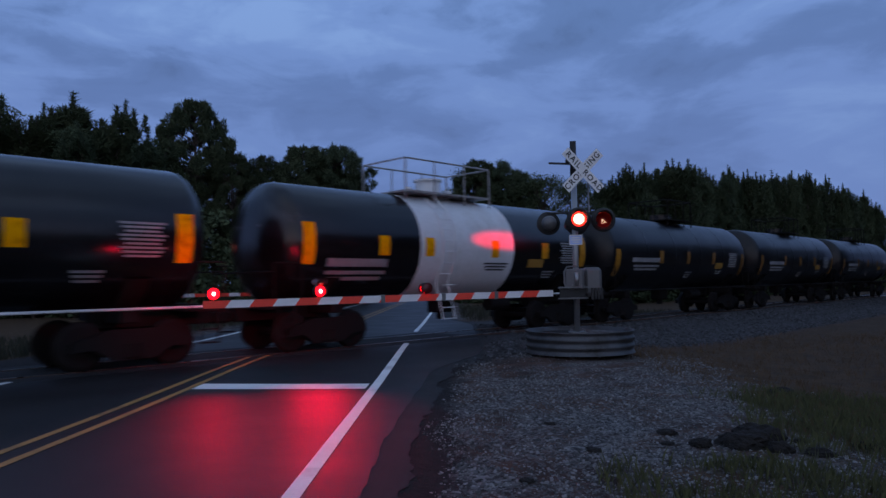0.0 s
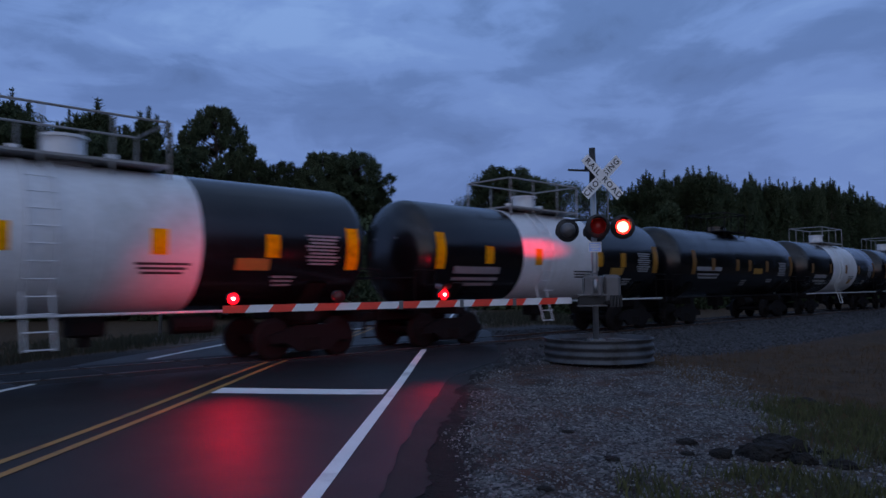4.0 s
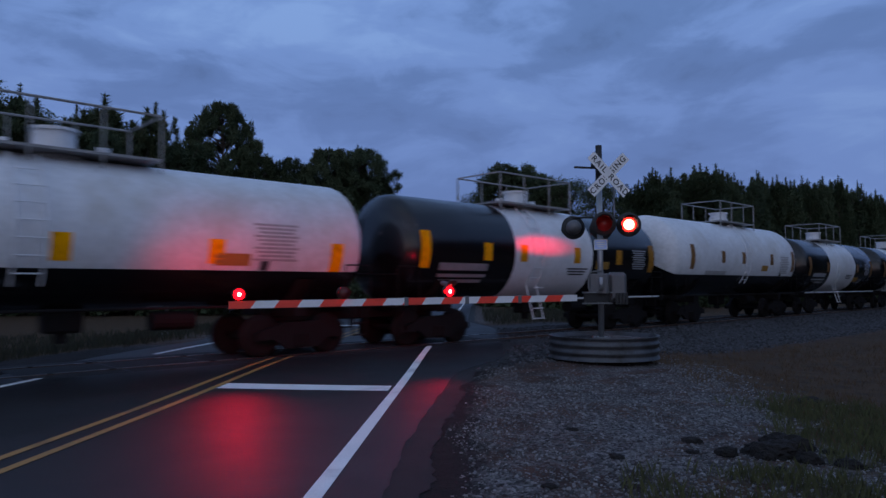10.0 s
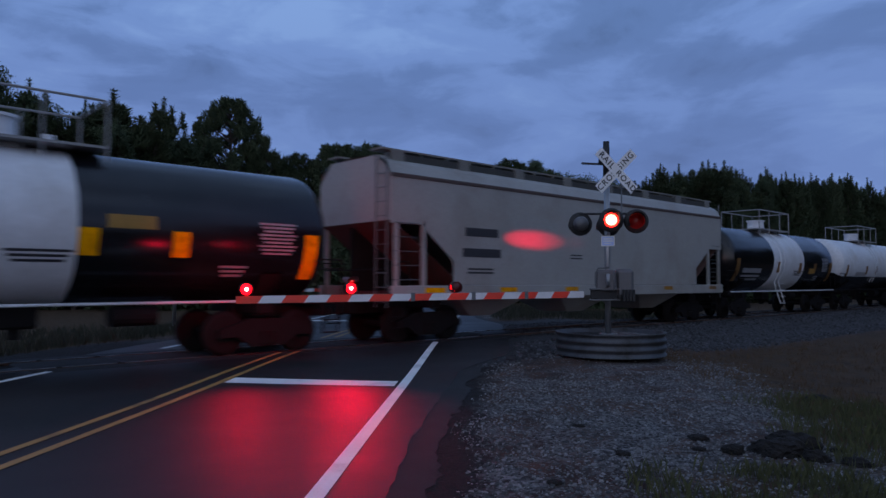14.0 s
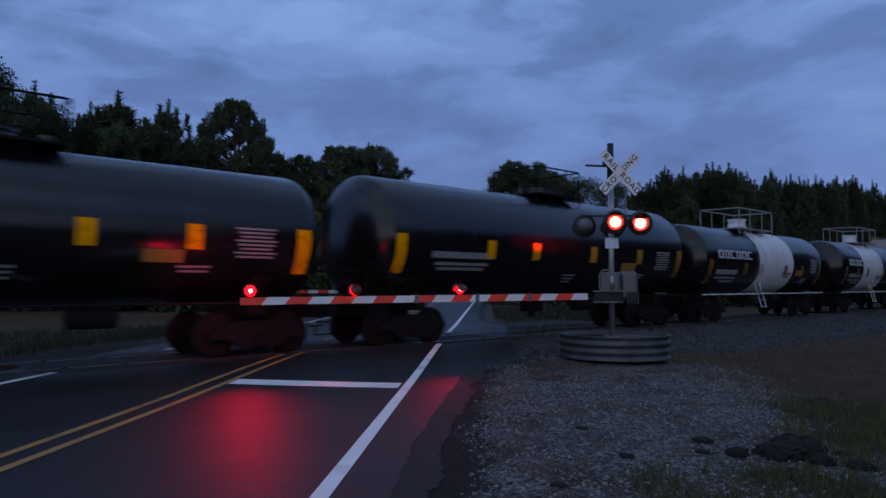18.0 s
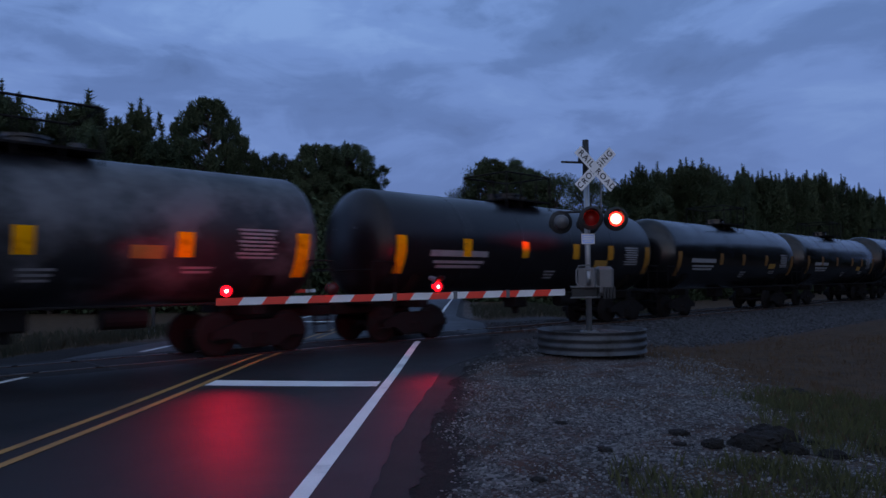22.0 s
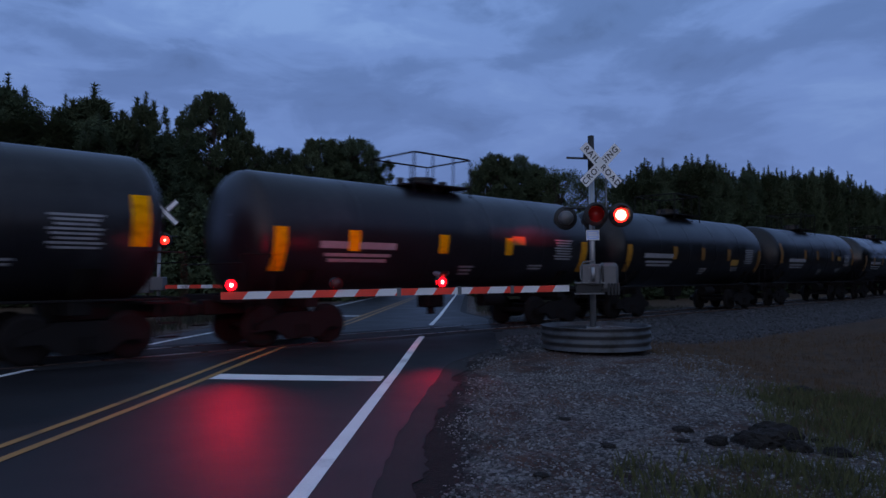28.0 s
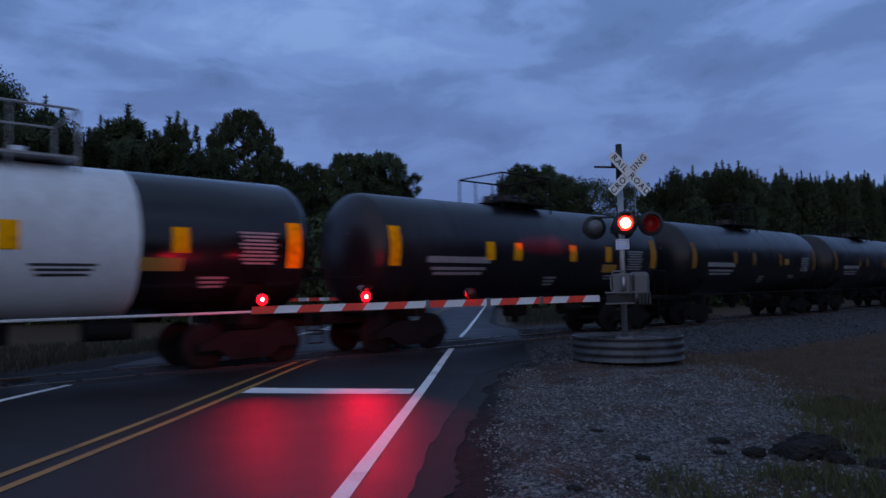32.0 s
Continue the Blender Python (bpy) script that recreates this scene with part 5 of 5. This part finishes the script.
# order of the cars: distance of the first tall reflector behind the train's mark, kind, span, what sets the car apart
CARS = [
    (-62.8, "old", 11.5, {}), (-48.6, "old", 11.5, {}), (-34.5, "old", 11.5, {}), (-20.6, "band", 11.3, {}),
    (-6.3, "band", 11.3, dict(tall=(5.65,), squares=(-5.53, -2.65, 0.12, 2.61), band=(-2.15, 2.15), placards=((1.1, 1.70, 0.5),))),
    (8.1, "plain", 11.3, dict(tall=(-4.85, 5.7), tall_foot=1.97, square_z=2.42, squares=(-3.12, -0.69, 0.63, 2.6), placards=((1.58, 2.17, 1.0),))),
    (21.75, "band", 11.3, dict(tall_foot=2.0, squares=(-3.7, -1.43, 1.93, 3.4), band=(-2.15, 1.84))),
    (36.0, "band", 11.3, {}), (50.5, "wide", 11.3, {}),
    (64.85, "band", 10.4, dict(squares=(-2.52, 2.55), band=(-2.2, 2.1), placards=((2.55, 1.75, 0.85),))),
    (78.1, "half", 10.3, dict(r=1.66, tall=(-5.3, 5.08), tall_foot=2.10, square_z=2.65, squares=(-2.6, -0.59, 2.48), placards=((1.75, 2.22, 0.7),))),
    (91.5, "band", 11.3, dict(squares=(-3.25, -1.66, 1.03, 3.5), placards=((2.51, 2.13, 0.75),))),
    (105.6, "half", 11.2, dict(tall_foot=1.45, square_z=2.18, squares=(-2.2, -0.3, 2.62))),
    (119.6, "band", 11.2, dict(tall_foot=1.50, square_z=2.17, squares=(-1.26, 1.38, 3.36), band=(-1.83, 1.81))),
    (132.7, "hopper", 17.6, {}),
    (152.5, "band", 11.3, dict(tall_foot=1.50, square_z=2.18, squares=(-3.7, -2.0, 0.96, 2.67), band=(-2.8, 0.75), placards=((1.72, 2.58, 0.9),), mark=(-5.2, -2.95))),
    (167.9, "band", 11.8, dict(tall_foot=1.48, square_z=2.13, squares=(-2.67, -1.10, 1.6, 3.6), band=(-1.29, 2.45), mark=(-5.3, -2.07))),
    (182.6, "plain", 13.5, dict(r=1.66, tall_foot=1.71, square_z=2.41, squares=(-3.5, -1.55, 1.33, 4.05), placards=((3.48, 2.05, 0.87),))),
    (198.8, "plain", 12.4, dict(tall_foot=1.65, square_z=2.38, squares=(-3.9, -1.28, 1.68, 3.7), placards=((3.1, 1.98, 0.8),))),
    (213.8, "plain", 12.4, dict(tall_foot=1.57, square_z=2.30, squares=(-2.29, 0.08, 2.78))),
    (228.83, "old", 12.4, dict(tall_foot=1.66, square_z=2.39, squares=(-3.72, -1.14, 1.55, 3.65), placards=((3.1, 1.99, 0.8),))),
    (244.2, "grey", 11.4, dict(tall_foot=1.57, square_z=2.24, squares=(-2.67, 0.06, 2.94), placards=((2.2, 2.08, 0.65), (-4.05, 2.09, 2.3)))),
    (258.7, "plain", 11.9, dict(tall_foot=1.69, square_z=2.33, squares=(-4.13, -2.23, 0.36, 3.6), placards=((0.95, 2.25, 0.7),))),
    (273.5, "old", 11.4, dict(tall_foot=2.06, square_z=2.53, squares=(-2.4, -0.48, 2.0), placards=((3.13, 2.40, 0.55),))),
    (287.8, "old", 11.6, {}),
    (302.3, "dull", 11.6, dict(tall_foot=1.59, square_z=2.33, squares=(-3.77, -0.76, 1.95), placards=((2.38, 2.52, 0.6),))),
    (316.95, "dull", 11.5, dict(tall_foot=2.05, square_z=2.52, squares=(-2.27, -1.05, 1.59, 2.83), placards=((2.2, 2.36, 0.6),))),
    (331.4, "dull", 11.6, dict(tall_foot=2.06, square_z=2.49, squares=(-2.46, -0.72, 1.93), placards=((2.58, 2.40, 0.5),))),
    (345.9, "dull", 11.6, dict(tall_foot=2.04, square_z=2.48, squares=(-2.45, -1.32, 1.23, 3.1))),
    (360.3, "clean", 11.3, dict(tall_foot=1.96, square_z=2.50, squares=(-2.4, 0.2, 3.13), placards=((2.77, 2.02, 0.85),)))]
TRAIN = []
FIRST_OF = {}
for first, kind, span, spec in CARS:
    mid = first + span / 2
    if not spec and (kind, span) in FIRST_OF:
        ob = copy_thing(FIRST_OF[kind, span], at_track(-mid, 0, RAIL))
    else:
        ob = hopper_car() if kind == "hopper" else tank_car("tank_car", LABELS[kind], span, kind, spec)
        ob.matrix_basis = at_track(-mid, 0, RAIL)
        if not spec:
            FIRST_OF[kind, span] = ob
    TRAIN.append((ob, mid))

# ---- woods ----


def leaf_cloud(verts, faces, rnd, c, r, n, size, flat=0.7):
    for _ in range(n):
        d = Vector((rnd.gauss(0, 1), rnd.gauss(0, 1), rnd.gauss(0, 1)))
        d = d.normalized() * r * rnd.random() ** 0.5
        p = Vector((c[0] + d.x, c[1] + d.y, c[2] + d.z * flat))
        a = Vector((rnd.uniform(-1, 1), rnd.uniform(-1, 1), rnd.uniform(-0.8, 0.8))).normalized() * size * rnd.uniform(0.6, 1.3)
        b = Vector((rnd.uniform(-1, 1), rnd.uniform(-1, 1), rnd.uniform(-0.8, 0.8))).normalized() * size * rnd.uniform(0.4, 0.9)
        k = len(verts)
        verts += [p - a * 0.5, p + b * 0.5, p + a * 0.5, p - b * 0.5]
        faces.append((k, k + 1, k + 2, k + 3))


def needles(verts, faces, rnd, p, n, length, lean, loose=0.3, thick=0.11):
    """A brush of long thin needles round a shoot."""
    for _ in range(n):
        d = (Vector((rnd.gauss(0, 1), rnd.gauss(0, 1), rnd.gauss(0, 1))).normalized() + lean).normalized() * length * rnd.uniform(0.7, 1.2)
        w = d.orthogonal().normalized() * length * thick
        q = Vector(p) + Vector((rnd.uniform(-1, 1), rnd.uniform(-1, 1), rnd.uniform(-1, 1))) * length * loose
        k = len(verts)
        verts += [q - w, q + w, q + d]
        faces.append((k, k + 1, k + 2))


def crown_part(t, verts, faces, material):
    me = bpy.data.meshes.new("crown")
    me.from_pydata(verts, [], faces)
    me.materials.append(material)
    o = new("crown", me)
    o.parent = t


def limb(bm, p, q, r0, r1):
    cyl(bm, p, q, r0, r1, seg=5, caps=False)


def broadleaf(seed, height, spread_r, bare=0.2, clumps=150, per=150, gap=1.0):
    """A round-crowned tree; its crown is clumps at the limbs' ends, with gaps."""
    rnd = random.Random(seed)
    t = thing("tree", None, "dark leafy tree with an uneven crown", "tree")
    bm = B()
    pts = [Vector((0, 0, -0.3))]
    for i in range(1, 6):
        pts.append(Vector((rnd.uniform(-0.3, 0.3), rnd.uniform(-0.3, 0.3), height * 0.8 * i / 5)))
    for i in range(5):
        limb(bm, pts[i], pts[i + 1], 0.28 * (1 - i / 6) * height / 15, 0.28 * (1 - (i + 1) / 6) * height / 15)
    verts, faces = [], []
    for i in range(clumps):
        h = bare + (0.95 - bare) * rnd.random()
        k = (h - bare) / (0.95 - bare)
        rr = spread_r * (0.40 + 0.70 * math.sin(math.pi * min(1, 0.12 + 0.80 * k))) * rnd.uniform(0.15, 1.0) ** 0.6
        w = rnd.uniform(0, 6.283)
        c = Vector((rr * math.cos(w), rr * math.sin(w), h * height))
        j = min(4, int(h * 0.75 * 5 / 0.8))
        limb(bm, pts[j].lerp(pts[j + 1], rnd.random()), c, 0.06, 0.02)
        leaf_cloud(verts, faces, rnd, c, rnd.uniform(0.7, 1.5) * height / 15, per, 0.20 * height / 15)
    part("trunk", bm, M_BARK, t)
    crown_part(t, verts, faces, M_LEAF)
    return t


def tall_pine(seed, height, spread_r, low=0.42, tufts=62):
    """An old pine: a bare forked stem and a domed crown of dense round tufts with sky between them."""
    rnd = random.Random(seed)
    t = thing("pine_tree", None, "tall old pine with a broken rounded crown", "tree")
    bm = B()
    top = height * 0.90
    limb(bm, (0, 0, -0.3), (0.2, 0.1, height * 0.5), 0.24, 0.17)
    limb(bm, (0.2, 0.1, height * 0.5), (0.3, 0.0, top), 0.17, 0.05)
    verts, faces = [], []
    for i in range(tufts):
        k = (i + rnd.random()) / tufts
        # a dome: broadest a third of the way up, round on top
        wide = spread_r * (math.sqrt(max(0.0, 1 - ((k - 0.36) / 0.66) ** 2)) if k > 0.36 else 0.62 + 0.38 * k / 0.36)
        rr = wide * rnd.uniform(0.35, 1.0) ** 0.55 * (1.12 if rnd.random() < 0.2 else 0.92)
        w = i * 2.399 + rnd.uniform(-0.6, 0.6)
        c = Vector((rr * math.cos(w), rr * math.sin(w), height * (low + (0.955 - low) * k)))
        j = Vector((0.25, 0.05, min(top, c.z - rr * rnd.uniform(0.35, 0.7))))
        limb(bm, j, c, 0.07, 0.025)
        r = rnd.uniform(0.42, 0.80)
        for _ in range(13):
            d = Vector((rnd.gauss(0, 1), rnd.gauss(0, 1), rnd.gauss(0, 1))).normalized() * r * rnd.uniform(0.5, 1.0)
            d.z *= 0.72
            needles(verts, faces, rnd, c + d, 30, 0.34, d.normalized() * 0.6 + Vector((0, 0, 0.35)), 0.6, 0.12)
    part("trunk", bm, M_BARK, t)
    crown_part(t, verts, faces, M_PINE)
    return t


def pine(seed, height, spread_r, bare=0.06, whorls=20):
    """A young pine of a close stand: whorls of upswept shoots, upright candles on top."""
    rnd = random.Random(seed)
    t = thing("pine_tree", None, "dark young pine with upswept ragged shoots", "tree")
    bm = B()
    limb(bm, (0, 0, -0.3), (0, 0, height * 0.97), 0.16 * height / 14, 0.025)
    verts, faces = [], []
    for i in range(whorls):
        k = i / (whorls - 1)
        z = height * (bare + (0.90 - bare) * k)
        r = spread_r * (1 - k ** 2.2) ** 0.8 * rnd.uniform(0.7, 1.15) + 0.30
        for _ in range(6 if k < 0.75 else 5):
            w = rnd.uniform(0, 6.283)
            rr = r * rnd.uniform(0.5, 1.15)
            tip = Vector((rr * math.cos(w), rr * math.sin(w), z + rr * rnd.uniform(0.2, 0.5)))
            if k > 0.3:
                limb(bm, (0, 0, z), tip, 0.03, 0.012)
            p = Vector((0, 0, z)).lerp(tip, 0.5)
            needles(verts, faces, rnd, p, 16, 0.7, Vector((0, 0, 0.5)), 0.6, 0.10)
            # the shoot turns up into a candle
            for c in range(3 if k > 0.3 else 1):
                needles(verts, faces, rnd, tip + Vector((0, 0, 0.26 * c)), 13, 0.45 - 0.05 * c, Vector((0, 0, 1.1)), 0.30, 0.09)
    for c in range(13):
        w, rr = rnd.uniform(0, 6.283), (0.0 if c == 0 else rnd.uniform(0.3, 1.25))
        z0 = height * (0.90 if c == 0 else rnd.uniform(0.78, 0.92))
        x, y = rr * math.cos(w), rr * math.sin(w)
        n = 8 if c == 0 else 5
        limb(bm, (x * 0.6, y * 0.6, z0 - 0.5), (x, y, z0 + 0.24 * n), 0.025, 0.01)
        for k in range(n):
            needles(verts, faces, rnd, (x, y, z0 + 0.24 * k), 20, 0.46 - 0.03 * k, Vector((0, 0, 0.75)), 0.22, 0.10)
    part("trunk", bm, M_BARK, t)
    crown_part(t, verts, faces, M_PINE)
    return t


USED = set()


def plant(ob, x, y, tall, wide, rnd):
    m = pose(x, y, ground_z(x, y) - 0.1, 0, 0, rnd.uniform(0, 360))
    if ob not in USED:
        USED.add(ob)
        ob.matrix_basis = m
    else:
        ob = copy_thing(ob, m)
    ob.scale = (wide, wide, tall)
    return ob


rnd = random.Random(11)
pines = [pine(s, 14, 1.75) for s in (1, 2, 3, 4, 5, 6)]
olds = [tall_pine(31, 15, 3.4, 0.52, 74), tall_pine(32, 15, 3.3, 0.36, 74), tall_pine(33, 15, 3.5, 0.30, 92)]
leafy = [broadleaf(s, 15, 3.4) for s in (21, 22, 23)]
# the close stand along the track, past the road
s = 49.0
while s < 150:
    for row in range(3):
        q = 33.5 + row * 2.4 + rnd.uniform(-0.8, 0.8)
        ss = s + rnd.uniform(-0.8, 0.8)
        x, y = NX * q + DX * ss, NY * q + DY * ss
        if x > 8.0:
            k = rnd.uniform(0.90, 1.12) * (1.0 + 0.03 * row) * (0.54 + 0.46 * smooth01((ss - 52) / 20)) * (0.95 + 0.17 * smooth01((ss - 62) / 60))
            plant(pines[rnd.randrange(6)], x, y, k, rnd.uniform(0.95, 1.3), rnd)
    s += 1.5 if s < 75 else 2.6
# trees that stand out against the sky: kind, x, y, height, width
for kind, x, y, tall, wide in ((olds[0], -22.0, 58.4, 17.7, 0.95), (olds[1], -12.9, 60.0, 14.0, 0.95), (olds[0], -10.3, 60.5, 13.9, 1.0), (olds[2], -13.8, 61.5, 11.6, 0.8),
                               (olds[2], 2.3, 60, 12.2, 0.8), (olds[1], 5.0, 61, 11.6, 0.9), (olds[2], -18.6, 58.0, 13.4, 0.75), (olds[1], -16.3, 60, 13.2, 0.8), (leafy[2], -17.4, 61, 12.6, 0.75), (leafy[0], -15.2, 61, 12.0, 0.85), (leafy[2], -0.2, 62, 10.2, 0.6),
                               (leafy[1], 7.6, 60, 11.2, 0.8), (pines[1], -27.2, 57, 16.8, 1.25), (leafy[1], -26.2, 60, 13.2, 0.8), (pines[3], -31.6, 57, 17.5, 2.1), (pines[4], -32.8, 58, 16.2, 1.8), (pines[0], -34.4, 57.5, 16.8, 1.0), (pines[2], -30.2, 58, 15.4, 1.7), (leafy[0], -28.8, 60, 14.0, 0.9), (leafy[2], -35.6, 58, 15.0, 0.9), (pines[5], -42.6, 55, 20.5, 1.6), (leafy[0], -40.6, 56, 18.0, 1.1), (leafy[1], -38.0, 57, 17.0, 1.1), (leafy[1], 10.0, 58, 10.6, 0.7), (leafy[0], -7.8, 63, 9.5, 0.8), (olds[2], -9.0, 60.5, 11.6, 0.75), (olds[1], -11.6, 61.5, 13.4, 0.8), (olds[1], 3.8, 60.5, 12.3, 0.8), (leafy[0], 1.6, 61.5, 11.6, 0.6), (olds[2], 6.2, 62, 11.6, 0.7), (leafy[1], -20.4, 60, 12.4, 0.75), (leafy[0], -23.9, 60.5, 13.2, 0.75), (pines[2], -25.2, 60, 13.6, 1.5)):
    base_h = 14 if kind in pines else 15
    plant(kind, x, y, 1.03 * tall / base_h, wide, rnd)
for i in range(64):
    x = -24 - 34 * (i + rnd.random()) / 64
    y = rnd.uniform(50, 62) + (x + 24) * 0.25
    tall = rnd.uniform(12.8, 15.2) + (1.6 if x < -35 else 0) + 6.0 * smooth01((-x - 37) / 4)
    kind = leafy[rnd.randrange(3)] if rnd.random() < 0.45 else pines[rnd.randrange(6)]
    plant(kind, x, y, tall / (14 if kind in pines else 15), rnd.uniform(0.8, 1.15) * (1.5 if kind in pines else 1.0), rnd)


# unseen wood added across the near open ground, to darken reflections in the tanks
for i in range(54):
    y = -6 + 68 * (i + rnd.random()) / 54
    x = 47 + 2.6 * (i % 2) + rnd.uniform(-0.9, 0.9) + 0.06 * max(0.0, y)
    plant(pines[rnd.randrange(6)] if rnd.random() < 0.7 else leafy[rnd.randrange(3)], x, y, rnd.uniform(0.95, 1.2), rnd.uniform(1.2, 1.6), rnd)


def undergrowth(name, count, place, label, seed):
    rnd = random.Random(seed)
    verts, faces = [], []
    for _ in range(count):
        x, y, h = place(rnd)
        z = ground_z(x, y)
        leaf_cloud(verts, faces, rnd, (x, y, z + h * rnd.random()), 1.0, 60, 0.45)
    me = bpy.data.meshes.new(name)
    me.from_pydata(verts, [], faces)
    me.materials.append(M_LEAF)
    return tagged(new(name, me), label, "undergrowth", kind="stuff")


def edge_of_stand(r):
    q, s = r.uniform(32.0, 37), r.uniform(48, 150)
    return NX * q + DX * s, NY * q + DY * s, r.uniform(1.0, 7.5)


undergrowth("undergrowth", 1500, edge_of_stand, "dark scrub along the edge of the pine stand", 5)
undergrowth("undergrowth", 1500, lambda r: (r.uniform(-60, -7.5), r.uniform(48, 60), r.uniform(1.5, 9)), "dark scrub and saplings below the trees", 6)
# unseen scrub, added with the near-side wood to darken reflections
undergrowth("undergrowth", 700, lambda r: (r.uniform(46, 52), r.uniform(-8, 62), r.uniform(1.0, 7)), "dark scrub below the unseen added wood", 12)
undergrowth("undergrowth", 420, lambda r: (r.uniform(0.5, 13), r.uniform(56, 61), r.uniform(1.0, 7)), "dark scrub and saplings below the trees", 7)


# ---- what moves ----


def motions():
    for ob, mid in TRAIN:
        walk(ob, [(t, at_track(V_TRAIN * t - mid, 0, RAIL)) for t in range(0, 33, 4)])
    # wheels: one turn for the rolled length, the same for all of them
    step = math.degrees(V_TRAIN / FPS / 0.46)
    for sg in (1, -1):
        sets = [o for ob, _ in TRAIN for o in ob.children_recursive if o.name.startswith("wheelset") and o.matrix_basis.translation.x * sg > 0]
        lead = sets[0]
        walk(lead, [(i / FPS, pose(sg * 0.89, 0, 0.46, 0, step * i % 360, 0)) for i in range(32 * FPS + 1)])
        for o in sets[1:]:
            o.rotation_mode = "QUATERNION"
            ad = o.animation_data_create()
            ad.action = lead.animation_data.action
            ad.action_slot = lead.animation_data.action_slot
    # the flashing: lamps glow steadily, added blinds cover them and turn edge-on by turns
    period, first = 1.194, 0.70
    for vane, at, left, sgn, wide in VANES:
        rows = []
        t0 = first - period if left else first - period / 2
        rows_t = []
        for k in range(30):
            on, off = t0 + k * period, t0 + k * period + period / 2
            if wide > 90:
                rows_t += [(on - 0.07, 0), (on - 0.01, wide * 0.36), (on + 0.08, wide), (off - 0.14, wide), (off - 0.05, wide * 0.38), (off + 0.07, 0)]
            else:
                rows_t += [(on - 0.09, 0), (on - 0.03, wide * 0.6), (on + 0.05, wide), (off - 0.03, wide), (off + 0.04, wide * 0.6), (off + 0.12, 0)]
        begin = [turn for t, turn in rows_t if t <= 0]
        rows.append((0.0, begin[-1] if begin else 0))
        rows += [(t, turn) for t, turn in rows_t if 0.04 < t < 31.96]
        rows.append((32.0, rows[-1][1]))
        walk(vane, [(t, pose(*at, sgn * turn, 0, 0)) for t, turn in rows])


motions()
